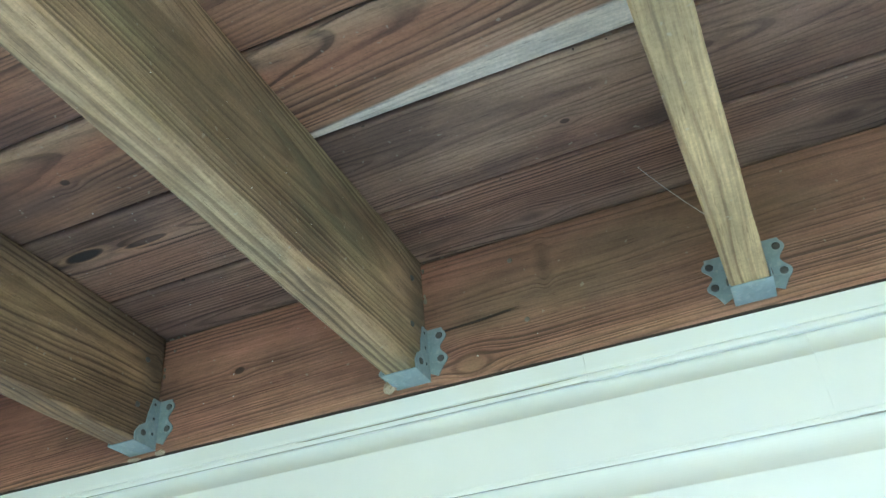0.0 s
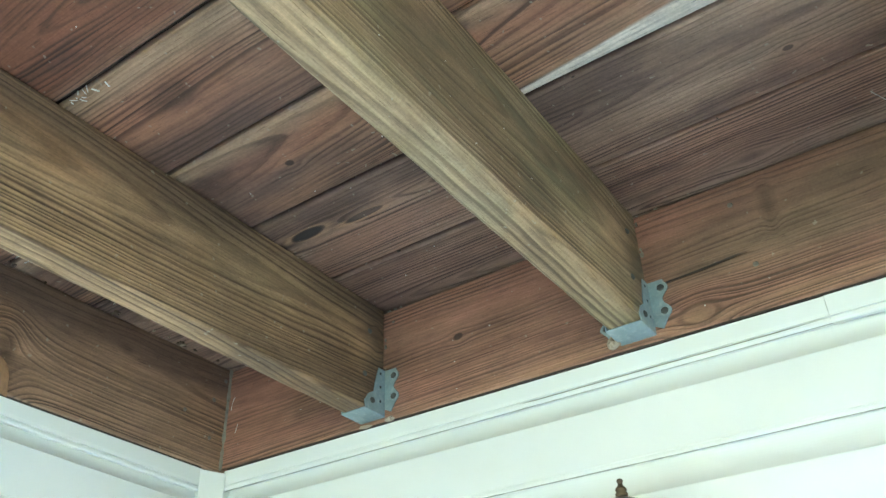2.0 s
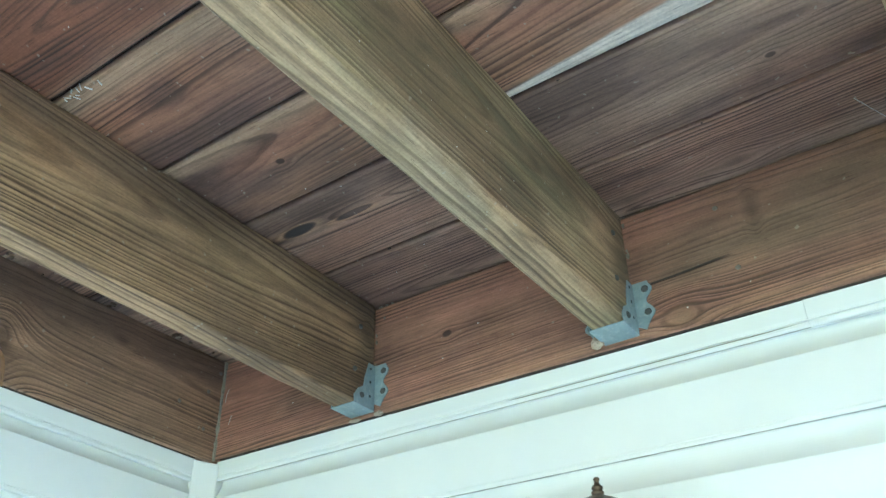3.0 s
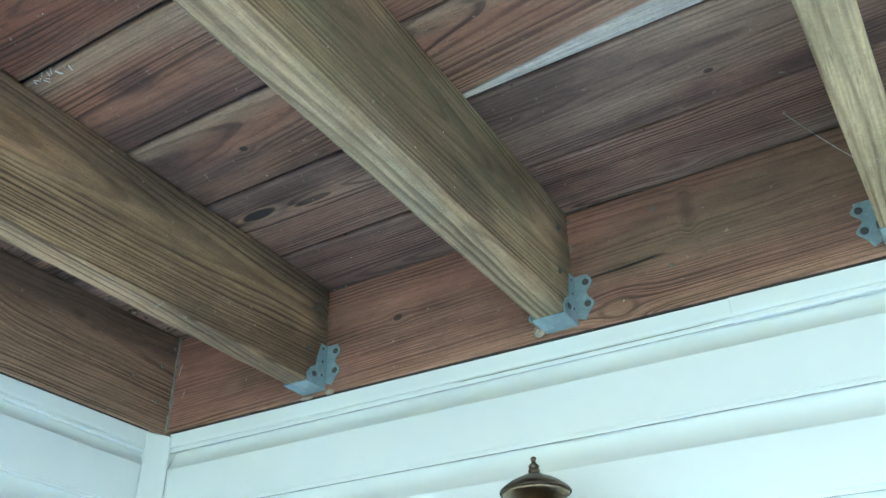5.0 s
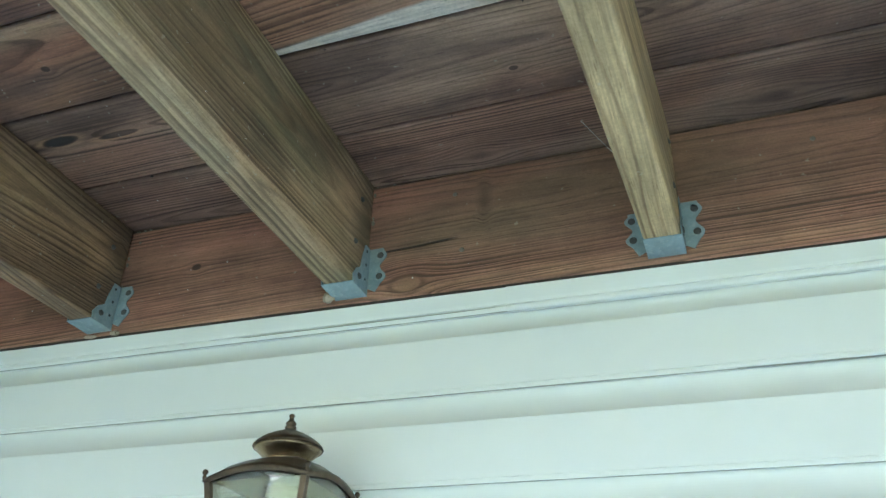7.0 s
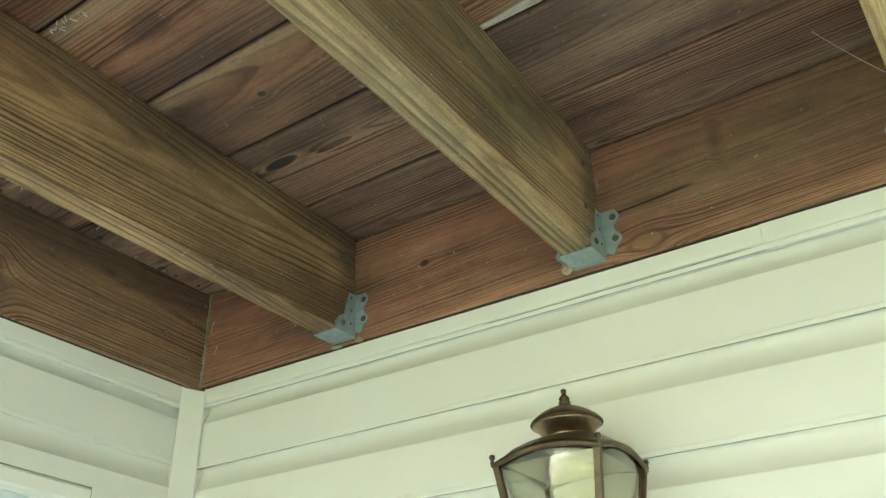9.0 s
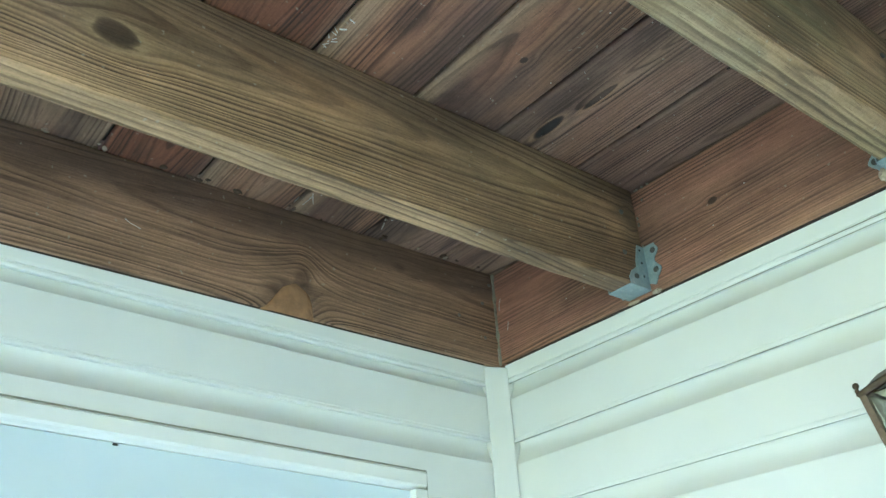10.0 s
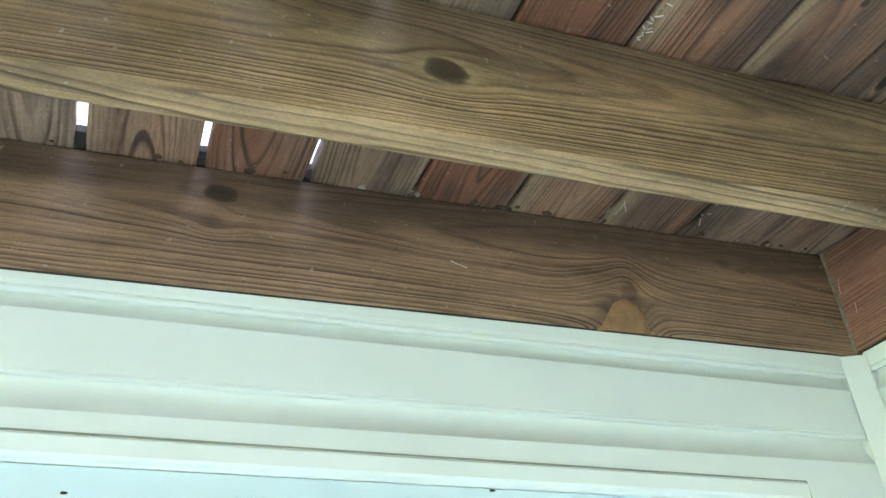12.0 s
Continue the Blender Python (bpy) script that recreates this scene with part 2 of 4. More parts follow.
M_LEDGER = wood("ledger_wood", "xyz", (0.292, 0.134, 0.093), (0.052, 0.026, 0.017), pith=(0.040, -0.062), slope=(0.016, 0.012), spacing=0.0042, fade=0.45, seed=4.0, contrast=0.9, warp=0.008, flat=0.15,
                stains=(((0.30, 0.19, 0.12), 0.4, 2.0, 0.5, 0.72), ((0.13, 0.078, 0.05), 0.6, 1.5, 0.5, 0.7), ((0.15, 0.115, 0.07), 0.45, 1.0, 0.50, 0.68)),
                knots=((0.795, -0.166, 0.016, 0.010, (0.33, 0.19, 0.11), 2.6, (0.10, 0.05, 0.03), 0.55), (0.459, -0.087, 0.006, 0.004, (0.05, 0.025, 0.018), 3.0, None),
                       (0.90, -0.060, 0.011, 0.036, (0.07, 0.035, 0.024), 0.7, None, 0.6), (1.40, -0.07, 0.02, 0.045, (0.12, 0.06, 0.04), 0.8, None, 0.4), (1.06, -0.06, 0.34, 0.10, (0.165, 0.115, 0.072), 0.02, None, 0.4)),
                cracks=((0.755, 0.868, -0.114, 0.06, 0.0022),), bands=((-0.178, 0.012, (0.33, 0.20, 0.115), 0.45, 0, 0),), relief=0.8)
M_RIM = wood("rim_wood", "yxz", (0.290, 0.168, 0.103), (0.034, 0.017, 0.011), pith=(-0.045, -0.052), slope=(0.030, -0.012), spacing=0.0052, fade=0.5, seed=5.3, contrast=0.88, warp=0.009, flat=0.5,
             # darker strip along the top edge, thin pale one along the bottom
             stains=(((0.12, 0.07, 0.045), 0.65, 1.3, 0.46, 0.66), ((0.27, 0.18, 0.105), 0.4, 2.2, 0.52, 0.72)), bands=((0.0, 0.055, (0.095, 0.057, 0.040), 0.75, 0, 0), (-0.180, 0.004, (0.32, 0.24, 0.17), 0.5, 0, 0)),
             knots=((-0.950, -0.040, 0.022, 0.011, (0.05, 0.028, 0.02), 2.6, (0.14, 0.075, 0.045)), (-0.385, -0.112, 0.014, 0.022, (0.05, 0.026, 0.018), 2.2, None, 0.6), (-0.408, -0.150, 0.040, 0.040, (0.055, 0.030, 0.020), 1.6, None, 0.6),
                    (-0.205, -0.045, 0.014, 0.008, (0.085, 0.045, 0.03), 2.6, None, 0.5), (-0.958, -0.075, 0.012, 0.010, (0.085, 0.045, 0.03), 2.4, None, 0.5)), relief=0.75)
KNOT_ORANGE = (0.36, 0.195, 0.10)
TAN = (0.36, 0.24, 0.15)
PALE = (0.55, 0.485, 0.41)
ASH = (0.345, 0.235, 0.16)


def board_wood(i, early, late, **more):
    rnd = random.Random(40 + i)
    return wood("deck_wood", "xzy", early, late, pith=(rnd.uniform(0.030, 0.050), rnd.uniform(-0.03, 0.03)), slope=(rnd.choice((-1, 1)) * rnd.uniform(0.035, 0.06), rnd.uniform(-0.03, 0.03)),
                spacing=rnd.uniform(0.0044, 0.0060), contrast=0.95, fade=0.22, warp=0.011, seed=10.0 + i * 1.7, relief=0.7, vary=0.16, flat=0.95, **more)


RED, BROWN, MAUVE = (0.195, 0.078, 0.043), (0.285, 0.146, 0.085), (0.265, 0.160, 0.115)
DK = (0.038, 0.019, 0.014)
SMOKE_AND_SHADE = (0.085, 0.053, 0.044)
ST = ((ASH, 0.60, 1.5, 0.44, 0.66), ((0.30, 0.125, 0.072), 0.65, 2.0, 0.47, 0.66), (SMOKE_AND_SHADE, 0.80, 1.3, 0.45, 0.63), ((0.055, 0.034, 0.028), 0.6, 3.4, 0.56, 0.66))
SOFT = ((ASH, 0.70, 1.5, 0.42, 0.62), ((0.28, 0.135, 0.09), 0.6, 2.2, 0.47, 0.66), (SMOKE_AND_SHADE, 0.70, 1.4, 0.50, 0.66), ((0.055, 0.034, 0.028), 0.5, 3.4, 0.58, 0.68))
M_BOARDS = [
    # last knots entry of boards 0 to 2 paints in shade beyond the third joist
    board_wood(0, MAUVE, DK, stains=SOFT, knots=((0.90, 0.010, 0.014, 0.008, (0.07, 0.04, 0.03), 3.2, None, 0.4), (1.28, 0.005, 0.020, 0.010, (0.05, 0.03, 0.025), 3.2, None, 0.6), (1.50, 0.0, 0.36, 0.20, SMOKE_AND_SHADE, 0.02, None, 0.58))),
    board_wood(1, MAUVE, DK, stains=SOFT, knots=((0.376, -0.028, 0.026, 0.0075, (0.014, 0.013, 0.015), 2.6, (0.36, 0.22, 0.13)),
                                               (0.462, -0.018, 0.032, 0.0055, (0.05, 0.032, 0.030), 2.4, (0.34, 0.19, 0.115), 0.7), (0.99, 0.02, 0.006, 0.004, (0.05, 0.03, 0.025), 3.0, None, 0.8), (1.50, 0.0, 0.36, 0.20, SMOKE_AND_SHADE, 0.02, None, 0.58))),
    board_wood(2, BROWN, DK, stains=ST, bands=((-0.070, 0.026, TAN, 0.75, 0, 0), (0.070, 0.042, PALE, 0.97, 0.50, 1.15)),
               knots=((0.455, 0.0, 0.005, 0.004, (0.04, 0.02, 0.015), 3.0, None), (0.70, -0.045, 0.014, 0.007, (0.07, 0.035, 0.025), 2.6, None), (1.62, 0.0, 0.36, 0.20, SMOKE_AND_SHADE, 0.02, None, 0.58))),
    board_wood(3, BROWN, DK, stains=ST, bands=((-0.070, 0.030, TAN, 0.75, 0, 0),)),
    board_wood(4, RED, DK, stains=ST[2:], bands=((0.070, 0.012, ASH, 0.5, 0, 0),)),
    board_wood(5, (0.24, 0.155, 0.098), (0.08, 0.045, 0.03), stains=ST),
    board_wood(6, RED, DK, stains=ST),
    board_wood(7, BROWN, DK, stains=ST, bands=((-0.070, 0.03, TAN, 0.7, 0, 0),)),
]
M_VINYL = plain("white_vinyl", (0.80, 0.812, 0.785), 0.6, spread=0.03, size=3.0, fine=260, relief=0.015, dirt=(0.55, 0.56, 0.47), amount=0.05, shine=0.2)
M_LAP = plain("lap_shade_grey", (0.30, 0.305, 0.25), 0.9, spread=0.2, size=12, fine=120, relief=0.2)
M_TRIM = plain("white_trim", (0.82, 0.83, 0.80), 0.55, spread=0.02, size=4.0, fine=260, relief=0.012, dirt=(0.5, 0.5, 0.4), amount=0.05, shine=0.2)
M_SASH = plain("pale_blue_paint", (0.66, 0.76, 0.82), 0.4, spread=0.03, size=3.0, fine=300, relief=0.03)
M_GALV = plain("galvanised_steel", (0.29, 0.38, 0.41), 0.45, 0.35, spread=0.16, size=70, fine=500, relief=0.06, dirt=(0.50, 0.56, 0.56), amount=0.6)
M_KNOTFACE = plain("bare_knot_wood", KNOT_ORANGE, 0.8, spread=0.25, size=40, fine=160, relief=0.6, dirt=(0.22, 0.115, 0.06), amount=0.5)
M_NAIL = plain("dull_nail_steel", (0.11, 0.115, 0.11), 0.5, 0.6, spread=0.2, size=300, relief=0.05)
M_OLDNAIL = plain("weathered_nail", (0.19, 0.165, 0.14), 0.7, 0.2, spread=0.2, size=300, relief=0.1)
M_LITTER = plain("brown_litter", (0.115, 0.076, 0.050), 0.95, spread=0.4, size=60, relief=0.8)
M_HOLE = plain("dark_nail_hole", (0.035, 0.045, 0.05), 0.8, 0.0)
M_BRASS = plain("tarnished_brass", (0.115, 0.082, 0.055), 0.36, 0.75, spread=0.35, size=45, fine=300, relief=0.25, dirt=(0.060, 0.026, 0.022), amount=0.8)
M_BRIGHT = plain("hammered_brass", (0.36, 0.27, 0.17), 0.36, 1.0, spread=0.4, size=26, fine=150, relief=1.0, dirt=(0.10, 0.045, 0.035), amount=0.95)
M_LINER = plain("bright_brass_liner", (0.36, 0.33, 0.23), 0.24, 1.0, spread=0.4, size=25, fine=38, relief=1.0)
M_CANDLE = plain("ivory_sleeve", (0.75, 0.78, 0.78), 0.4)
M_WEB = plain("cobweb_silk", (0.78, 0.77, 0.73), 0.7)
M_DEBRIS_AND_SHADE = plain("packed_dirt_and_shade", (0.045, 0.033, 0.025), 0.95, spread=0.4, size=60, relief=0.8)
M_CAULK = plain("old_caulk", (0.26, 0.23, 0.18), 0.8, spread=0.3, size=40, fine=200, relief=0.5, dirt=(0.1, 0.08, 0.06), amount=0.7)
M_FLUFF = plain("pale_splinter", (0.40, 0.32, 0.235), 0.8)
M_BUG = plain("dark_speck", (0.03, 0.03, 0.03), 0.6)
M_SHEATH = plain("wall_sheathing", (0.6, 0.6, 0.56), 0.8)
M_PATIO = plain("patio_concrete", (0.25, 0.258, 0.235), 0.85, spread=0.15, size=2.0, fine=60, relief=0.3, dirt=(0.25, 0.24, 0.2), amount=0.4)
M_LAWN = plain("lawn_green", (0.098, 0.120, 0.057), 0.9, spread=0.35, size=3.0, fine=90, relief=0.8, dirt=(0.12, 0.12, 0.05), amount=0.5)


def glass(name, tint=(1, 1, 1)):
    """Thin clear glass: tinted see-through with a gloss that grows towards grazing angles."""
    k = Nodes(name, 0.02)
    t = k.t
    clear = t.nodes.new("ShaderNodeBsdfTransparent")
    clear.inputs["Color"].default_value = (*tint, 1)
    gloss = t.nodes.new("ShaderNodeBsdfGlossy")
    gloss.inputs["Roughness"].default_value = 0.02
    lw = t.nodes.new("ShaderNodeLayerWeight")
    lw.inputs["Blend"].default_value = 0.5
    much = k.m("ADD", 0.09, k.m("MULTIPLY", k.m("POWER", lw.outputs["Facing"], 4.0), 0.8))
    bump = t.nodes.new("ShaderNodeBump")
    bump.inputs["Strength"].default_value, bump.inputs["Distance"].default_value = 0.5, 0.006
    a, _ = k.noise(k.coords(), 22.0, 2.0)
    t.links.new(a, bump.inputs["Height"])
    t.links.new(bump.outputs[0], gloss.inputs["Normal"])
    both = t.nodes.new("ShaderNodeMixShader")
    t.links.new(much, both.inputs[0])
    t.links.new(clear.outputs[0], both.inputs[1])
    t.links.new(gloss.outputs[0], both.inputs[2])
    t.links.new(both.outputs[0], t.nodes["Material Output"].inputs["Surface"])
    return k.mat


M_GLASS = glass("lantern_glass", (0.965, 0.97, 0.93))
M_PANE = glass("window_glass", (0.9, 0.95, 0.95))


# ---- mesh helpers ----
def part(name, bm, material, parent=None, label="", smooth=False, at=None):
    me = bpy.data.meshes.new(name)
    bmesh.ops.recalc_face_normals(bm, faces=bm.faces)
    bm.to_mesh(me)
    bm.free()
    me.materials.append(material)
    if smooth:
        me.shade_smooth()
    ob = new(name, me)
    ob.parent = parent
    if at is not None:
        ob.location = at
    if label:
        ob["label"] = label
    return ob


def empty(name, at=(0, 0, 0)):
    ob = new(name)
    ob.location = at
    ob.empty_display_size = 0.05
    return ob


def box(lo, hi, bevel=0.0, segments=2):
    bm = bmesh.new()
    bmesh.ops.create_cube(bm, size=1.0)
    lo, hi = Vector(lo), Vector(hi)
    for v in bm.verts:
        v.co = Vector(((a + b) / 2 + (b - a) * c for a, b, c in zip(lo, hi, v.co)))
    if bevel:
        bmesh.ops.bevel(bm, geom=bm.edges[:], offset=bevel, segments=segments, affect="EDGES", profile=0.6)
    return bm


def loft(rings, closed=True, caps=True):
    """Skin over rings of as many points each."""
    bm = bmesh.new()
    rows = [[bm.verts.new(p) for p in ring] for ring in rings]
    n = len(rows[0])
    for a, b in zip(rows, rows[1:]):
        for i in range(n if closed else n - 1):
            bm.faces.new((a[i], a[(i + 1) % n], b[(i + 1) % n], b[i]))
    if caps:
        bm.faces.new(rows[0][::-1])
        bm.faces.new(rows[-1])
    return bm


def lathe(profile, n=32, centre=(0, 0, 0)):
    cx, cy, cz = centre
    return loft([[(cx + r * math.cos(2 * math.pi * i / n), cy + r * math.sin(2 * math.pi * i / n), cz + z) for i in range(n)] for r, z in profile])


def timber(l0, l1, lo, hi, radii, place, steps=48, wave=0.0008, seed=0):
    """A sawn piece from l0 to l1 with the section lo..hi (through, across). radii: the rounding of its four edges (lo-lo, hi-lo, hi-hi, lo-hi).
    place(along, through, across) gives the point."""
    corners = ((lo[0], lo[1], 180), (hi[0], lo[1], 270), (hi[0], hi[1], 0), (lo[0], hi[1], 90))
    rings = []
    for i in range(steps + 1):
        along = l0 + (l1 - l0) * i / steps
        ring = []
        for c, (a, b, start) in enumerate(corners):
            r = radii[c] * (1 + 0.45 * noise.noise((along * 5, c * 3.1, seed)))
            sa, sb = (1 if a == lo[0] else -1), (1 if b == lo[1] else -1)
            for j in range(4):
                t = radians(start + 30 * j)
                wob = wave * noise.noise((along * 14, c * 5.0 + j * 0.3, seed + 7))
                ring.append(place(along, a + sa * r + r * math.cos(t) + wob, b + sb * r + r * math.sin(t) + wob))
        rings.append(ring)
    return loft(rings)


def disc(centre, normal, radius, thick, n=14):
    """A nail head: a low rounded disc with its back at centre."""
    q = Vector(normal).to_track_quat("Z", "Y").to_matrix()
    prof = ((radius, 0.0), (radius, thick * 0.5), (radius * 0.8, thick * 0.9), (radius * 0.3, thick))
    return loft([[Vector(centre) + q @ Vector((r * math.cos(2 * math.pi * i / n), r * math.sin(2 * math.pi * i / n), z)) for i in range(n)] for r, z in prof])


def strand(name, points, radius, material, parent=None):
    """A thin round thread through points."""
    rings = []
    for i, p in enumerate(points):
        d = (Vector(points[min(i + 1, len(points) - 1)]) - Vector(points[max(i - 1, 0)])).normalized()
        q = d.to_track_quat("Z", "Y").to_matrix()
        rings.append([Vector(p) + q @ Vector((radius * math.cos(a * math.pi / 2.5), radius * math.sin(a * math.pi / 2.5), 0)) for a in range(5)])
    return part(name, loft(rings), material, parent)


# ---- ground ----
ground = part("ground", box((-400, -400, -0.5), (400, 400, -0.06)), M_LAWN)
tagged(ground, "mown green lawn reaching to the horizon", "lawn", kind="structure")
patio = part("pavement", box((-0.2, -4.6, -0.3), (3.41, 0.2, 0.0), 0.01), M_PATIO)
tagged(patio, "plain grey concrete patio slab under the deck", "patio", kind="structure")

# ---- walls with clapboard siding ----
PITCH = 0.1095
RISE_N, RISE_W = -0.0145, -0.0225     # the siding is not quite parallel to the deck


def course_section(top):
    """One siding course as (out from the wall, up): butt lip, bead, flat face and the cove that runs up under the next one."""
    s = [(0.001, 0.003), (0.0104, 0.0014), (0.0108, 0.0020), (0.0110, 0.0160), (0.0136, 0.0160), (0.0140, 0.0002), (0.0152, 0.0000), (0.0161, 0.0006), (0.0164, 0.0020), (0.0164, 0.0042), (0.0146, 0.0047), (0.0146, 0.0058), (0.0158, 0.0064),
         (0.0156, 0.040), (0.0152, top - 0.036)]
    for i in range(1, 11):
        a = i / 10
        s.append((0.0152 - 0.0138 * (1 - (1 - a) ** 1.9), top - 0.036 + 0.036 * a))
    s.append((0.0014, top + 0.006))
    s.append((0.0, top + 0.006))
    return s


def run(section, l0, l1, place, steps=10, out=0.0, seed=0.0):
    rings = []
    for i in range(steps + 1):
        along = l0 + (l1 - l0) * i / steps
        w = 0.00035 * noise.noise((along * 2, seed, 2.0))
        rings.append([place(along, o + out + w, z + w) for o, z in section])
    return loft(rings)


def on_north(along, out, z):          # wall behind the ledger, runs along x
    return (along, 0.0205 - out, z + RISE_N * along)


def on_west(along, out, z):           # wall behind the rim joist, runs along -y
    return (-0.0205 + out, -along, z - RISE_W * along)


def on_window(along, out, z):         # the window sits a little off the siding lines
    return (-0.0205 + out, -along, z + 0.031 * along)


def under_rim(along, out, z):         # the same, but cut off below the rim board
    x, y, up = on_west(along, out, z)
    return (x, y, min(up, 2.4180 + 0.010 * along))


wall_north = part("wall_north", box((-0.25, 0.024, 0.0), (3.41, 0.24, 2.395)), M_SHEATH)
tagged(wall_north, "white vinyl clapboard house wall below the ledger", "wall", kind="structure")
wall_west = part("wall_west", box((-0.24, -2.02, 0.0), (-0.024, 0.02, 2.41)), M_SHEATH)
tagged(wall_west, "white vinyl clapboard house wall with a window", "wall", kind="structure")
upper_north = part("wall_upper_north", box((-0.25, 0.042, 2.402), (3.41, 0.24, 5.2)), M_VINYL)
tagged(upper_north, "plain white house wall above the deck", "wall", kind="structure")
upper_west = part("wall_upper_west", box((-0.24, -2.02, 2.414), (-0.042, 0.02, 5.2)), M_VINYL)
tagged(upper_west, "plain white house wall above the deck", "wall", kind="structure")

# unseen wall, added to block and bounce light on the east side
added_wall_east = part("added_wall_east", box((3.42, -2.6, 0.0), (3.62, 0.24, 5.2)), M_VINYL)
tagged(added_wall_east, "plain pale unseen wall added to hold back light from the east", "wall", kind="structure")

Z_BUTT = 2.2895
for i in range(20):
    z = Z_BUTT - i * PITCH
    sec = [(o, z + h) for o, h in course_section(PITCH)]
    joint = (1.185, 2.6, 0.9, 1.9)[i % 4] if i else 1.185
    if i == 1:
        joint = 3.1
    part("siding_course", run(sec, 0.0075, joint, on_north, 12, seed=i), M_VINYL, wall_north)
    part("siding_course", run(sec, joint - 0.02, 3.40, on_north, 12, out=0.0012, seed=i + 0.5), M_VINYL, wall_north)

WIN_Y0, WIN_Y1, WIN_TOP, WIN_BOTTOM = 0.170, 1.46, 2.2210, 0.95
for i in range(20):
    z = Z_BUTT - i * PITCH
    sec = [(o, z + h) for o, h in course_section(PITCH)]
    if i == 0:
        # the top course is notched over the window head
        part("siding_course", run(sec, 0.0310, 2.00, on_west, 14, seed=i + 30), M_VINYL, wall_west)
        continue
    if i == 1:
        cut = [(0.0, WIN_TOP - 0.012), (0.0155, WIN_TOP - 0.012)] + [(o, h) for o, h in sec if h > WIN_TOP - 0.012]
        part("siding_course", run(cut, 0.0310, 2.00, on_west, 14, seed=31), M_VINYL, wall_west)
        sec = [(o, min(h, WIN_TOP - 0.012)) for o, h in sec[:16]] + [(0.0, WIN_TOP - 0.012)]
    if z > WIN_BOTTOM - 0.2:
        part("siding_course", run(sec, 0.0310, WIN_Y0 - 0.002, on_west, 3, seed=31), M_VINYL, wall_west)
        part("siding_course", run(sec, WIN_Y1 + 0.002, 2.00, on_west, 8, seed=31), M_VINYL, wall_west)
    else:
        part("siding_course", run(sec, 0.0310, 2.00, on_west, 14, seed=i + 30), M_VINYL, wall_west)


def trim_section(z, high):
    """Finishing strip under the ledger: flat band with a grooved lower lip."""
    return [(0.002, z + 0.003), (0.0110, z + 0.0012), (0.0112, z + 0.0150), (0.0140, z + 0.0150), (0.0143, z - 0.0004), (0.0164, z), (0.0173, z + 0.0018), (0.0173, z + 0.0042),
            (0.0120, z + 0.0050), (0.0120, z + 0.0070), (0.0174, z + 0.0076), (0.0179, z + 0.012), (0.0181, z + high), (0.002, z + high)]


Z_TRIM = 2.3915
part("trim_strip", run(trim_section(Z_TRIM, 0.0308), 0.0075, 0.928, on_north, 14, seed=3), M_TRIM, wall_north, "white finishing strip with a grooved lip")
part("trim_strip", run(trim_section(Z_TRIM - 0.0012, 0.0318), 0.9285, 3.40, on_north, 14, out=0.0016, seed=4), M_TRIM, wall_north, "white finishing strip with a grooved lip")
part("trim_strip", run(trim_section(Z_TRIM - 0.0080, 0.0400), 0.0310, 2.00, under_rim, 20, seed=5), M_TRIM, wall_west, "white finishing strip with a grooved lip")

# dark strips that stand in for shade in the laps behind the butt lips
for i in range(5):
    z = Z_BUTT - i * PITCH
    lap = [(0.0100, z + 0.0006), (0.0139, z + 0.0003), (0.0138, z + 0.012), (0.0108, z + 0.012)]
    part("lap_shade", run(lap, 0.0075, 3.40, on_north, 24, seed=i), M_LAP, wall_north, "thin grey-green line as shade in the lap")
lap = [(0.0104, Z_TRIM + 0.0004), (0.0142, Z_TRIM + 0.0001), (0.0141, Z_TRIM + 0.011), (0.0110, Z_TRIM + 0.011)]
part("lap_shade", run(lap, 0.0075, 3.40, on_north, 24, seed=9), M_LAP, wall_north, "thin grey-green line as shade in the lap")

# inside corner post between the two walls
post_plan = [(-0.0205, -0.0300), (-0.0020, -0.0300), (-0.0020, -0.0370), (-0.0008, -0.0370), (-0.0002, -0.0358), (0.0100, -0.0080),
             (0.0126, -0.0016), (0.0130, 0.0002), (0.0130, 0.0014), (0.0065, 0.0014), (0.0065, 0.0205), (-0.0205, 0.0205)]
corner_post = part("trim_corner_post", loft([[(x, y, z) for x, y in post_plan] for z in (0.0, 1.0, 2.0, 2.4165)]), M_TRIM)
tagged(corner_post, "white vinyl inside corner post between two clapboard walls", "corner post", kind="structure")

# ---- window in the west wall ----
window = empty("window_1", on_west(WIN_Y0, 0.0, WIN_BOTTOM))
tagged(window, "white framed window with pale blue sash set into clapboard", "window", kind="structure")


def wpart(name, sec, l0, l1, mat, label="", parent=None):
    bm = run(sec, l0, l1, on_window, 6)
    if parent is None:
        parent = window
    ob = part(name, bm, mat, parent, label)
    o = Vector(window.location)
    for v in ob.data.vertices:
        v.co -= o
    return ob


head_sec = [(-0.02, WIN_TOP - 0.028), (0.006, WIN_TOP - 0.028), (0.0085, WIN_TOP - 0.026), (0.0150, WIN_TOP - 0.024), (0.0178, WIN_TOP - 0.021), (0.0185, WIN_TOP - 0.004), (0.0165, WIN_TOP - 0.001), (-0.02, WIN_TOP - 0.001)]
wpart("window_frame", head_sec, WIN_Y0, WIN_Y1, M_TRIM)
for j0, j1 in ((WIN_Y0, WIN_Y0 + 0.021), (WIN_Y1 - 0.021, WIN_Y1)):
    jamb = [(-0.02, WIN_BOTTOM), (0.0178, WIN_BOTTOM), (0.0185, WIN_BOTTOM + 0.001), (0.0185, WIN_TOP - 0.0285), (-0.02, WIN_TOP - 0.0285)]
    wpart("window_frame", jamb, j0, j1, M_TRIM)
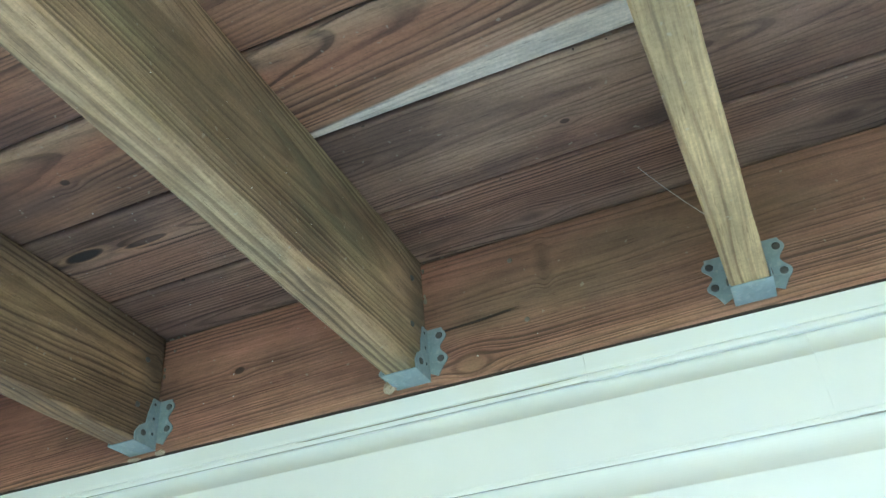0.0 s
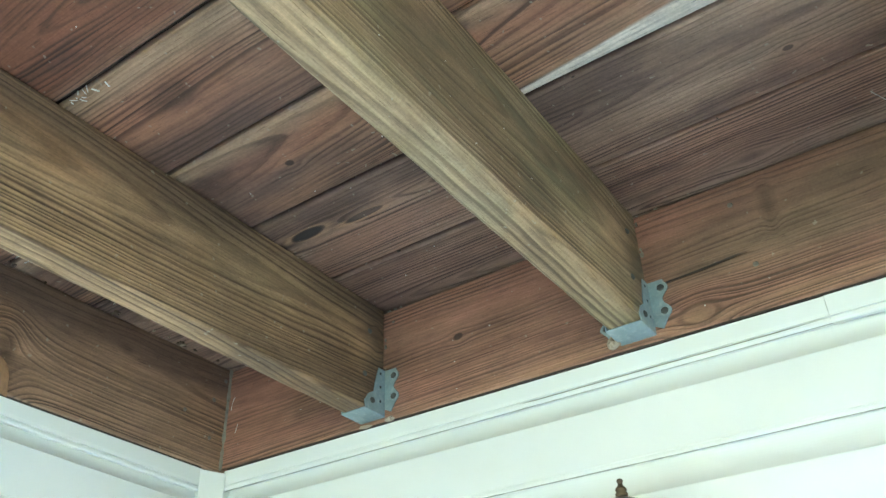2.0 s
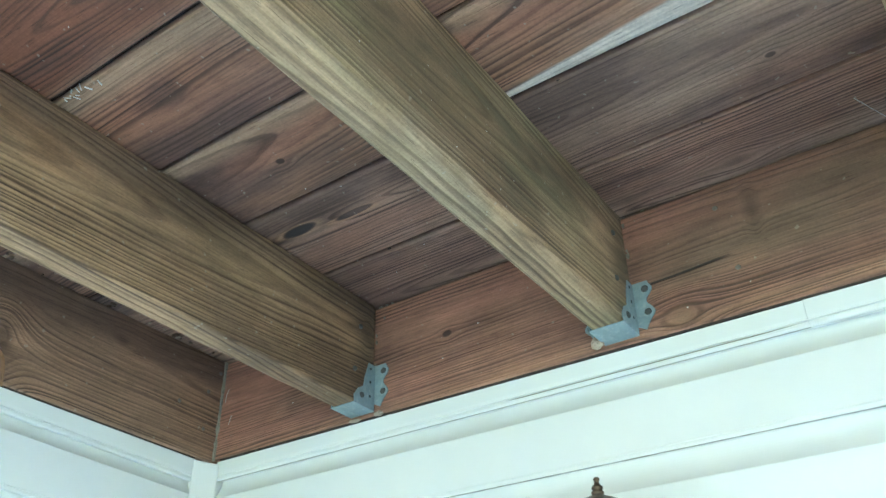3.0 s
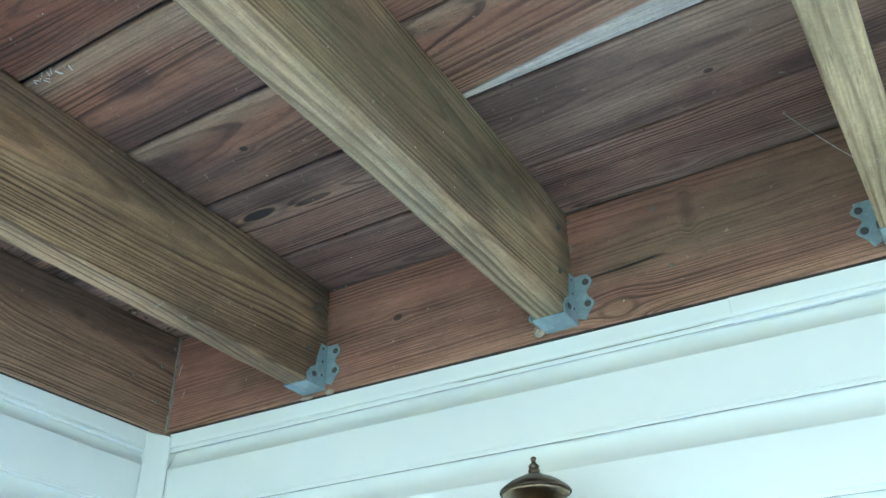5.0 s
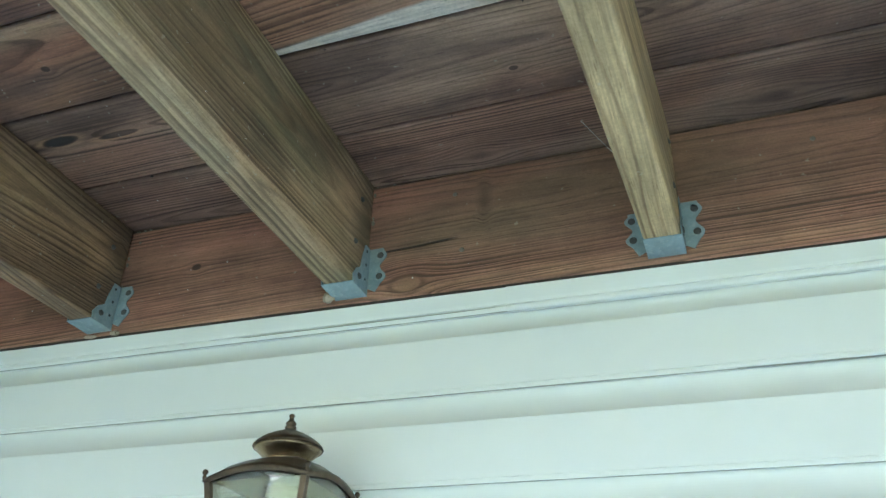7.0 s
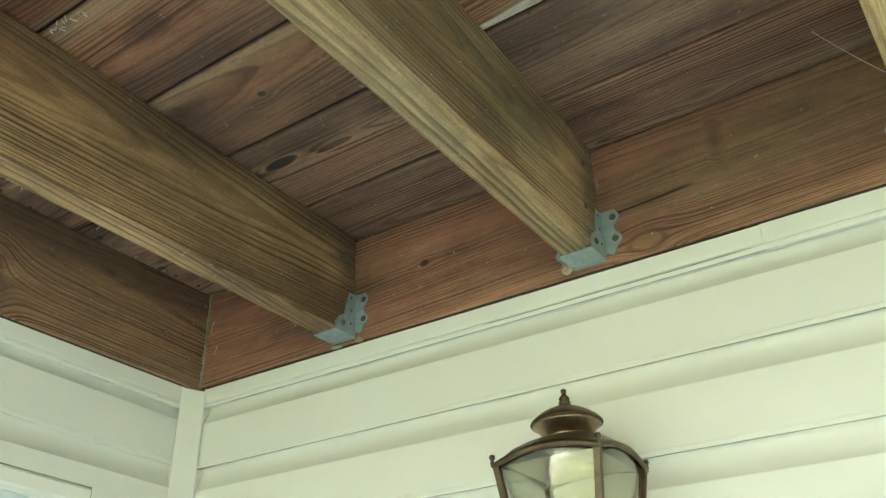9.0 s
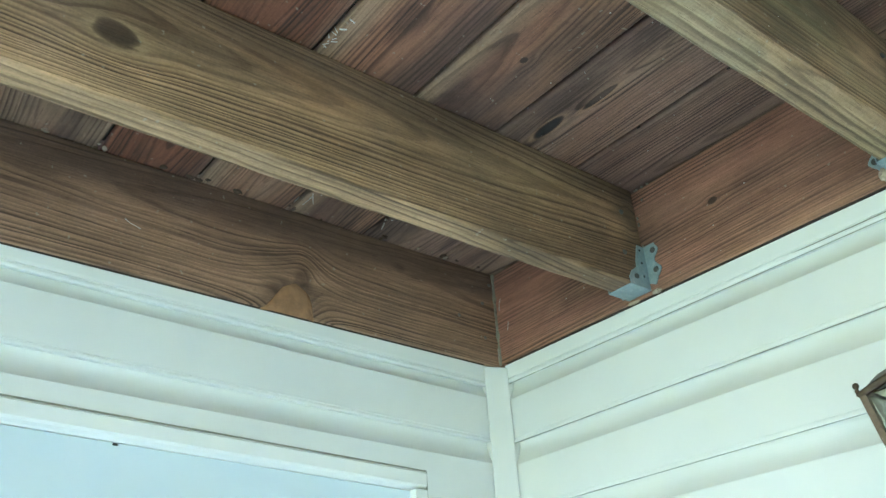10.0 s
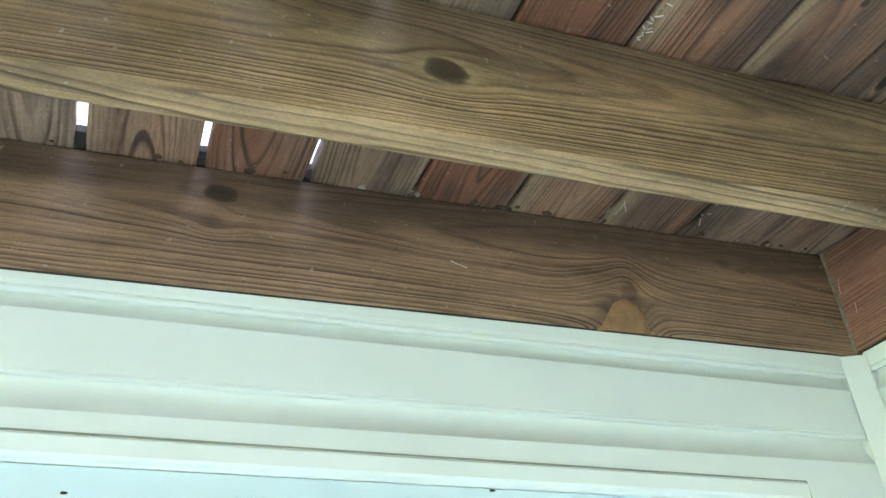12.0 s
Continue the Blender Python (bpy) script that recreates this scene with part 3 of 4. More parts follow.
# thin dark strips draw the shaded gap around the window frame
wpart("lap_shade", [(0.004, WIN_TOP - 0.0008), (0.0172, WIN_TOP - 0.0008), (0.0172, WIN_TOP + 0.0012), (0.004, WIN_TOP + 0.0012)], WIN_Y0 - 0.001, WIN_Y1, M_LAP, "thin line as shade in the gap over the window head")
wpart("lap_shade", [(0.004, WIN_BOTTOM), (0.0166, WIN_BOTTOM), (0.0166, WIN_TOP - 0.001), (0.004, WIN_TOP - 0.001)], WIN_Y0 - 0.0022, WIN_Y0 - 0.0004, M_LAP, "thin line as shade in the gap beside the window jamb")
rail_lo = WIN_TOP - 0.112
wpart("sash_rail", [(-0.015, rail_lo), (0.002, rail_lo), (0.004, rail_lo + 0.003), (0.004, WIN_TOP - 0.029), (-0.015, WIN_TOP - 0.029)], WIN_Y0 + 0.0215, WIN_Y1 - 0.0215, M_SASH, "flat pale blue sash rail")
wpart("sash_bead", [(-0.012, rail_lo - 0.012), (0.006, rail_lo - 0.012), (0.010, rail_lo - 0.009), (0.010, rail_lo - 0.003), (0.007, rail_lo - 0.001), (-0.012, rail_lo - 0.001)], WIN_Y0 + 0.0215, WIN_Y1 - 0.0215, M_TRIM)
wpart("window_sill", [(-0.02, WIN_BOTTOM - 0.05), (0.05, WIN_BOTTOM - 0.05), (0.05, WIN_BOTTOM - 0.012), (0.0, WIN_BOTTOM - 0.001), (-0.02, WIN_BOTTOM - 0.001)], WIN_Y0 - 0.03, WIN_Y1 + 0.03, M_TRIM)
wpart("shade", [(-0.019, WIN_BOTTOM + 0.002), (-0.017, WIN_BOTTOM + 0.002), (-0.017, rail_lo - 0.014), (-0.019, rail_lo - 0.014)], WIN_Y0 + 0.024, WIN_Y1 - 0.024, M_SASH, "drawn pale blue shade")
pane = wpart("pane", [(-0.010, WIN_BOTTOM + 0.001), (-0.006, WIN_BOTTOM + 0.001), (-0.006, rail_lo - 0.013), (-0.010, rail_lo - 0.013)], WIN_Y0 + 0.023, WIN_Y1 - 0.023, M_PANE)
pane.visible_shadow = False

# ---- ledger and rim joist ----
ledger = part("ledger_board", timber(0.0015, 3.40, (0.0, 2.4260 - H), (0.038, -0.004), (0.003, 0.003, 0.003, 0.003), lambda l, u, v: (l, u, v + RISE_N * l * v / (2.4260 - H)), 90, seed=1), M_LEDGER, at=(0, 0, H))
tagged(ledger, "weathered reddish-brown ledger board bolted along the house wall", "ledger board")
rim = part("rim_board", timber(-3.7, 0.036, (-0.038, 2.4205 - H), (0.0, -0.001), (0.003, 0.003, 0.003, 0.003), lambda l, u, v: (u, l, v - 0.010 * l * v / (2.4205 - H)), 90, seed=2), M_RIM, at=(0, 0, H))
tagged(rim, "weathered dark brown rim board with knots", "rim board")
# broken-out knot low on the rim board: a pale shallow dome
rings = []
for i in range(25):
    a = i / 24
    peak = (0.5 - 0.5 * math.cos(a / 0.58 * math.pi)) ** 0.8 if a < 0.58 else max(0.0, 1 - ((a - 0.58) / 0.42) ** 3.2) ** 0.6
    tall = 0.003 + 0.050 * peak * (1 + 0.06 * noise.noise((a * 7, 1, 2)))
    rings.append([(0.0006 + 0.0045 * math.sqrt(max(0.0, 1 - s * s)) * min(1.0, 6 * a, 6 * (1 - a)) + 0.0008 * noise.noise((a * 9, s * 5, 0)), -0.453 + 0.086 * a, 2.4212 + tall * s)
                  for s in (q / 10 for q in range(11))])
part("bare_knot", loft(rings, closed=False, caps=False), M_KNOTFACE, rim, "pale orange bare wood of a broken knot", smooth=True, at=(0, 0, -H))

# dark strips put in as shade in the joints between the finishing strips and the boards above them
part("gap_dirt_and_shade", run([(0.008, Z_TRIM + 0.0325), (0.0184, Z_TRIM + 0.0325), (0.0184, 2.4266), (0.008, 2.4266)], 0.012, 3.40, on_north, 60, seed=7), M_DEBRIS_AND_SHADE, wall_north, "dark strip as shade in the joint under the ledger")
part("gap_dirt_and_shade", run([(0.006, 2.4180), (0.0184, 2.4180), (0.0184, 2.4210), (0.006, 2.4210)], 0.036, 3.7, lambda l, o, z: (-0.0205 + o, -l, z + 0.010 * l), 60, seed=8), M_DEBRIS_AND_SHADE, wall_west, "dark strip as shade in the joint under the rim board")

# ---- joists ----
JOISTS = (
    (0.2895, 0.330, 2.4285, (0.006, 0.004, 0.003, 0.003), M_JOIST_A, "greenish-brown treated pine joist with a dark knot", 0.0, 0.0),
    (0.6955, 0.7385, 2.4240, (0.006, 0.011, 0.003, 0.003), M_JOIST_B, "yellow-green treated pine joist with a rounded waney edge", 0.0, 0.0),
    (1.1060, 1.1475, 2.4195, (0.005, 0.004, 0.003, 0.003), M_JOIST_C, "pale yellow treated pine joist with bold grain", 0.03, 0.0),
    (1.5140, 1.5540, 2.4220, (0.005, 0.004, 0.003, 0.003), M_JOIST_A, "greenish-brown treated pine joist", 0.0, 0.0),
    (1.9200, 1.9600, 2.4220, (0.005, 0.004, 0.003, 0.003), M_JOIST_C, "pale yellow treated pine joist", 0.0, 0.0),
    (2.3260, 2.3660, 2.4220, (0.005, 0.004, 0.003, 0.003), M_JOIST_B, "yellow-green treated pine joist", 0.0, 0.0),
)
for n, (x0, x1, zb, radii, mat, text, skew, _) in enumerate(JOISTS):
    xm, w = (x0 + x1) / 2, (x1 - x0) / 2
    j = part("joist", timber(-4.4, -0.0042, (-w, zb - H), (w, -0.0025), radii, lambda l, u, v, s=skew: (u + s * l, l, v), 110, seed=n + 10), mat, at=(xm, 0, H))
    tagged(j, text, "joist", group="joists under the deck")
    # toe nails near the ledger
    if n < 3:
        for yn, zn in ((-0.037, 2.549), (-0.046, 2.478)):
            nail = part("toe_nail", disc((w + skew * yn - 0.0005, yn, zn - H + 0.004 * n), (1, -0.35, 0.1), 0.0042, 0.0022), M_NAIL, j)


# ---- joist hangers ----
def flange_outline(w, high, side):
    """Scalloped nailing flange, from the joist outward, as (x, z)."""
    pts = [(0, 0.010), (w * 0.45, 0.004)]
    z1, z2 = 0.026, high - 0.011
    for i in range(19):
        z = 0.014 + (high - 0.004 - 0.014) * i / 18
        pts.append((w * (0.82 + 0.18 * math.cos(2 * math.pi * (z - z1) / (z2 - z1))), z))
    pts += [(w * 0.80, high), (0, high)]
    return [(side * x, z) for x, z in pts]


def plate(outline, y0, y1):
    bm = bmesh.new()
    a = [bm.verts.new((x, y0, z)) for x, z in outline]
    f = bm.faces.new(a)
    got = bmesh.ops.extrude_face_region(bm, geom=[f])
    for v in got["geom"]:
        if isinstance(v, bmesh.types.BMVert):
            v.co.y = y1
    return bm


def hanger(x0, x1, zb, text):
    t = 0.0013
    h = empty("joist_hanger", ((x0 + x1) / 2, 0, zb))
    w = (x1 - x0) / 2
    part("seat", box((-w - t, -0.046, -t - 0.0004), (w + t, -0.0003, -0.0004), 0.0004, 1), M_GALV, h)
    for side in (-1, 1):
        high = 0.069 if side > 0 else 0.064
        lo, hi = sorted((side * w, side * (w + t)))
        side_pts = [(-0.044, -0.001), (-0.046, 0.010), (-0.038, 0.022), (-0.026, 0.030), (-0.024, 0.044), (-0.016, high), (-0.0018, high), (-0.0018, -0.001)]
        bm = plate([(y, z) for y, z in side_pts], 0, t)
        for v in bm.verts:
            v.co = (side * (w + 0.0002) + side * v.co.y, v.co.x, v.co.z)
        part("side_plate", bm, M_GALV, h)
        fl = part("flange", plate([(x + side * (w + 0.0002), z) for x, z in flange_outline(0.0255, high, side)], -0.0017, -0.0003), M_GALV, h)
        for zz in (0.026, high - 0.011):
            part("nail", disc((side * (w + 0.0168), -0.0017, zz), (0, -1, 0), 0.0046, 0.0016), M_NAIL, fl)
        for zz in (0.018, 0.040, high - 0.008):
            part("nail_hole", disc((side * (w + t + 0.0002), -0.012, zz), (side, 0, 0), 0.0022, 0.0003, 8), M_HOLE, fl)
        part("nail", disc((side * (w + t + 0.0002), -0.030, 0.014), (side, -0.2, 0), 0.0044, 0.0018), M_NAIL, fl)
    tagged(h, text, "joist hanger", group="hangers on the ledger")
    return h


for n, (x0, x1, zb, *_rest) in enumerate(JOISTS):
    hanger(x0, x1, zb, "galvanised steel hanger holding a joist end to the ledger")

# ---- deck boards ----
deck = empty("deck_floor", (0, 0, H))
tagged(deck, "weathered brown deck planks seen from below with narrow gaps", "deck", kind="structure")
EDGES = [(0.038, -0.1130), (-0.1170, -0.2700), (-0.2740, -0.4105), (-0.4155, -0.5590), (-0.5645, -0.6985), (-0.7025, -0.8395), (-0.8475, -0.9720), (-0.9810, -1.1090)]
y = -1.1210
while y > -4.2:
    EDGES.append((y, y - 0.134))
    y -= 0.142
for n, (a, b) in enumerate(EDGES):
    mid, half = (a + b) / 2, (a - b) / 2 - 0.0007
    tiltz = 0.0006 * (n % 3)
    part("deck_board", timber(-0.036, 3.40, (0.0, -half), (0.027, half), (0.0045, 0.003, 0.0045, 0.003), lambda l, u, v, d=tiltz: (l, v, u + d), 60, wave=0.0012, seed=n + 40),
         M_BOARDS[n % len(M_BOARDS)], deck, at=(0, mid, 0))

# packed dirt and leaf litter in the tight gaps keeps the daylight out
for n, (a, b) in enumerate(((-0.1130, -0.1170), (-0.2700, -0.2740), (-0.4105, -0.4155), (-0.5590, -0.5645), (-0.6985, -0.7025))):
    rings = []
    for i in range(81):
        l = (0.0 if n < 4 else 0.006) + 3.38 * i / 80
        low = 0.010 + 0.003 * noise.noise((l * 22, n * 3.0, 1.0))
        rings.append([(l, a + 0.002, low), (l, b - 0.002, low + 0.001), (l, b - 0.002, 0.024), (l, a + 0.002, 0.024)])
    part("gap_dirt_and_shade", loft(rings), M_DEBRIS_AND_SHADE, deck, "dark packed dirt between two planks")
# clods that plug the open gaps beside the rim board
for n, (a, b) in enumerate(((-0.8395, -0.8475), (-0.9720, -0.9810), (-1.1090, -1.1210))):
    rings = []
    for i in range(7):
        l = -0.03 + (0.038 + 0.004 * n) * i / 6
        low = 0.003 + 0.002 * noise.noise((l * 60, n * 3.0, 5.0)) + (0.008 if i == 6 else 0.0)
        rings.append([(l, a + 0.002, low), (l, b - 0.002, low + 0.001), (l, b - 0.002, 0.022), (l, a + 0.002, 0.022)])
    part("gap_dirt_and_shade", loft(rings), M_DEBRIS_AND_SHADE, deck, "dark packed dirt between two planks")
rings = []
for i in range(25):
    z = 2.424 + (2.598 - 2.424) * i / 24
    r = 0.0036 + 0.0040 * noise.noise((z * 70, 0, 3))
    rings.append([(0.0002, -0.0002, z), (r, -0.0002, z), (r * 0.5, -r * 0.5, z), (0.0002, -r, z)])
tagged(part("caulk_bead", loft(rings), M_CAULK), "crumbling grey-brown caulk bead in the corner of the boards", "caulk")

# ---- wall lantern ----
LX, LY = 0.707, -0.0985
lantern = empty("wall_lantern", (LX, 0.006, 2.02))
tagged(lantern, "tarnished brass carriage lantern with clear glass on the wall", "wall lamp")


def lpart(name, bm, mat, parent=None, label="", smooth=False):
    for v in bm.verts:
        v.co -= Vector(lantern.location)
    return part(name, bm, mat, parent or lantern, label, smooth)


TOP = 2.1425
S = 0.0575
# roof: square rim with arched sides rising to the chimney
n_side = 12


def roof_ring(scale, lift, arch, outward=0.0):
    pts = []
    cs = [(-1, -1), (1, -1), (1, 1), (-1, 1)]
    for c in range(4):
        (ax, ay), (bx, by) = cs[c], cs[(c + 1) % 4]
        for i in range(n_side):
            t = i / n_side
            bulge = 1 + 0.07 * math.sin(math.pi * t)
            px, py = ax + (bx - ax) * t, ay + (by - ay) * t
            pts.append((LX + (S + outward) * scale * px * bulge, LY + (S + outward) * scale * py * bulge, TOP + lift + arch * math.sin(math.pi * t)))
    return pts


lpart("roof", loft([roof_ring(1.0, -0.0035, 0.009, 0.001), roof_ring(1.0, -0.001, 0.010, 0.0035), roof_ring(1.0, 0.0015, 0.0105, 0.003), roof_ring(0.93, 0.007, 0.009), roof_ring(0.76, 0.018, 0.005),
                    roof_ring(0.54, 0.027, 0.001), roof_ring(0.50, 0.0265, 0.001), roof_ring(0.73, 0.016, 0.005), roof_ring(0.91, 0.004, 0.009), roof_ring(0.97, -0.003, 0.009)], caps=False), M_BRASS, smooth=True)
lpart("chimney", lathe([(0.026, 0.022), (0.029, 0.0255), (0.0285, 0.0275), (0.0230, 0.0295), (0.0215, 0.0315), (0.0235, 0.0340), (0.0290, 0.0385), (0.0350, 0.0440), (0.0372, 0.0468)], 40, (LX, LY, TOP)), M_BRIGHT,
      label="hammered brass bowl under the cap, partly tarnished red", smooth=True)
cap = lpart("cap", lathe([(0.0372, 0.0466), (0.0384, 0.0462), (0.0390, 0.0474), (0.0380, 0.0494), (0.0345, 0.0528), (0.0285, 0.0572), (0.0205, 0.0616), (0.0125, 0.0652), (0.0065, 0.0680), (0.0040, 0.0688)], 40, (LX, LY, TOP)), M_BRASS, smooth=True)
lpart("finial", lathe([(0.0035, 0.0672), (0.0060, 0.0690), (0.0066, 0.0715), (0.0045, 0.0735), (0.0060, 0.0750), (0.0055, 0.0770), (0.0030, 0.0795), (0.0022, 0.0820), (0.0030, 0.0835), (0.0034, 0.0850), (0.0020, 0.0866), (0.0004, 0.0870)], 16, (LX, LY, TOP)), M_BRASS, cap, smooth=True)
lpart("reflector", box((LX - 0.050, LY - 0.050, TOP + 0.0005), (LX + 0.050, LY + 0.050, TOP + 0.0020)), M_LINER, label="pale brass plate under the roof")
BOT, SB = 1.965, 0.021
for sx, sy in ((-1, -1), (1, -1), (1, 1), (-1, 1)):
    top = Vector((LX + sx * (S - 0.001), LY + sy * (S - 0.001), TOP + 0.001))
    low = Vector((LX + sx * SB, LY + sy * SB, BOT))
    rings = []
    for i in range(5):
        t = i / 4
        p = top.lerp(low, t) + Vector((sx, sy, 0)) * 0.004 * math.sin(math.pi * t)
        d = 0.0033
        rings.append([(p.x - d, p.y - d, p.z), (p.x + d, p.y - d, p.z), (p.x + d, p.y + d, p.z), (p.x - d, p.y + d, p.z)])
    lpart("corner_bar", loft(rings), M_BRASS)
    lpart("corner_knob", lathe([(0.0018, 0.0), (0.0024, 0.002), (0.0015, 0.0045), (0.0026, 0.0055), (0.0032, 0.0075), (0.0026, 0.0095), (0.0010, 0.0105)], 12, (LX + sx * (S + 0.002), LY + sy * (S + 0.002), TOP + 0.001)), M_BRASS, smooth=True)
# bowed glass, one pane a side
for k in range(4):
    rings = []
    rot = Matrix.Rotation(k * math.pi / 2, 3, "Z")
    for face in (0.0, -0.0022):
        for i in (range(13) if face == 0 else range(12, -1, -1)):
            t = i / 12
            s = S + (SB - S) * t
            row = []
            for q in range(13):
                a = -1 + 2 * q / 12
                up = TOP - 0.004 + 0.009 * math.cos(a * math.pi / 2) * (1 - t) + (BOT - TOP + 0.006) * t
                bow = 0.006 * math.cos(a * math.pi / 2) * (0.4 + math.sin(math.pi * min(1.0, t + 0.15)))
                edge = 0.0016 * max(0.0, abs(a) - 0.72) / 0.28
                v = rot @ Vector((a * (s - 0.0030), -(s - 0.002 + bow - edge) - face, up))
                row.append((LX + v.x, LY + v.y, v.z))
            rings.append(row)
    rings.append(rings[0])
    g = lpart("glass_pane", loft(rings, closed=False, caps=False), M_GLASS, smooth=True)
    g.visible_shadow = False
lpart("base", lathe([(0.032, 0.0), (0.035, -0.006), (0.031, -0.012), (0.022, -0.024), (0.016, -0.034), (0.010, -0.05), (0.004, -0.058)], 24, (LX, LY, BOT)), M_BRASS, smooth=True)
lpart("candle_sleeve", lathe([(0.010, 0.0), (0.010, 0.078), (0.008, 0.080), (0.006, 0.092)], 20, (LX, LY, BOT)), M_CANDLE, label="white candle sleeve")
lpart("bulb", lathe([(0.006, 0.09), (0.013, 0.105), (0.015, 0.118), (0.011, 0.137), (0.004, 0.144), (0.001, 0.148)], 20, (LX, LY, BOT)), M_CANDLE, smooth=True)
lpart("bracket", box((LX - 0.010, LY + 0.03, BOT - 0.030), (LX + 0.010, 0.0035, BOT - 0.012), 0.003), M_BRASS)
lpart("back_plate", box((LX - 0.045, -0.009, BOT - 0.08), (LX + 0.045, -0.0065, BOT + 0.08), 0.001), M_BRASS)
block = part("mounting_block", box((0.640, -0.0062, 1.83), (0.780, 0.019, 2.112), 0.004), M_TRIM)
tagged(block, "white vinyl mounting block behind the wall lantern", "mounting block")

# ---- small things ----
# old fastener heads in the ledger
for x, z, r in ((0.859, 2.561, 0.0045), (0.870, 2.472, 0.0045), (0.345, 2.575, 0.003), (1.31, 2.55, 0.0045)):
    tagged(part("nail_head", disc((x, 0.0004, z), (0, -1, 0), r * 0.75, 0.0012), M_OLDNAIL), "dull steel nail head driven into the ledger", "nail", group="nail heads in the ledger")
for y, z in ((-0.010, 2.575), (-0.030, 2.535), (-0.085, 2.50), (-0.030, 2.470)):
    tagged(part("nail_head", disc((-0.0004, y, z), (1, 0, 0), 0.0034, 0.0018), M_OLDNAIL), "dull steel nail head driven into the rim board", "nail", group="nail heads in the rim board")


def shim(at, size, seed):
    bm = bmesh.new()
    bmesh.ops.create_icosphere(bm, subdivisions=3, radius=1.0)
    for v in bm.verts:
        n = 1 + 0.5 * noise.noise(v.co * 1.6 + Vector((seed, 0, 0))) + 0.2 * noise.noise(v.co * 5 + Vector((seed, 4, 0)))
        v.co = Vector(at) + Vector([c * s * n for c, s in zip(v.co, size)])
    ob = part("wood_splinter", bm, M_FLUFF)
    return tagged(ob, "ragged pale wood splinter beside a hanger seat", "splinter", group="splinters at the hangers")


shim((0.6875, -0.009, 2.4245), (0.0085, 0.006, 0.0075), 1.0)
shim((0.344, -0.006, 2.4190), (0.007, 0.005, 0.0032), 2.0)
shim((0.300, -0.006, 2.4185), (0.012, 0.004, 0.0018), 3.0)


def web(points, radius=0.00025, text="thin grey cobweb strand between ledger and joist"):
    pts = []
    for a, b in zip(points, points[1:]):
        a, b = Vector(a), Vector(b)
        for i in range(8):
            t = i / 8
            pts.append(a.lerp(b, t) - Vector((0, 0, 0.006)) * math.sin(math.pi * t) * (b - a).length * 4)
    pts.append(Vector(points[-1]))
    return tagged(strand("cobweb", pts, radius, M_WEB), text, "cobweb", group="cobwebs")


web(((1.045, -0.055, 2.5995), (1.106, -0.030, 2.520)), 0.0003)


def crumb(at, size, seed, material, text, group):
    bm = bmesh.new()
    bmesh.ops.create_icosphere(bm, subdivisions=2, radius=1.0)
    for v in bm.verts:
        n = 1 + 0.6 * noise.noise(v.co * 1.4 + Vector((seed, 2, 0)))
        v.co = Vector(at) + Vector([c * q * n for c, q in zip(v.co, size)])
    return tagged(part("dirt_crumb", bm, material), text, "dirt crumb", group=group)


rnd = random.Random(11)
# wind-blown litter caught where the planks meet the rim board, and in the plank gaps
for i in range(34):
    y = -rnd.uniform(0.03, 1.15)
    if i % 3 == 0:
        y = -rnd.choice((0.115, 0.272, 0.413, 0.562, 0.700)) + rnd.uniform(-0.006, 0.006)
    q = rnd.uniform(0.0014, 0.0036)
    crumb((rnd.uniform(0.001, 0.012), y, 2.6 - q * 0.5), (q * rnd.uniform(0.6, 1.3), q * rnd.uniform(0.8, 2.2), q * rnd.uniform(0.5, 1.2)), i * 1.9,
          M_FLUFF if i % 5 == 0 else M_LITTER, "crumb of dirt caught between the rim board and the deck planks", "dirt along the rim board")
for i in range(14):
    y = -rnd.choice((0.115, 0.272, 0.413, 0.562))
    q = rnd.uniform(0.0007, 0.0016)
    crumb((rnd.uniform(0.34, 1.25), y + rnd.uniform(-0.003, 0.003), 2.6 - q * 0.2), (q * rnd.uniform(0.8, 3.0), q, q * 0.7), 70 + i * 1.3, M_DEBRIS_AND_SHADE, "crumb of dark dirt stuck in a gap between deck planks", "dirt in the plank gaps")
for i in range(16):
    q = rnd.uniform(0.0015, 0.0032)
    crumb((0.0008 + q * 0.5, -0.0008 - q * 0.5, rnd.uniform(2.43, 2.594)), (q * 0.7, q * 0.7, q * rnd.uniform(0.8, 2.4)), 130 + i * 2.3, M_CAULK, "crumb of old grey caulk in the corner of the boards", "caulk crumbs")
for x in (0.3305, 0.7390):
    for i in range(7):
        q = rnd.uniform(0.0012, 0.0028)
        up = i < 4
        crumb((x + q * 0.4 + (rnd.uniform(0, 0.03) if up else 0), -q * 0.4, 2.5955 if up else rnd.uniform(2.50, 2.59)), (q, q * 0.7, q * (0.6 if up else 1.8)), 190 + i * 2.9 + x, M_CAULK, "pale grit in the corner of joist and ledger", "grit at the joist ends")
rnd = random.Random(5)
for i in range(9):
    x = 0.340 + 0.055 * rnd.random()
    y = -0.562 + rnd.uniform(-0.003, 0.008)
    a = Vector((x, y, 2.6))
    b = a + Vector((rnd.uniform(-0.002, 0.008), rnd.uniform(0.001, 0.006), rnd.uniform(-0.006, -0.001)))
    web((a, b), rnd.uniform(0.0004, 0.0010), "tuft of white cobweb hanging from a gap between deck planks")
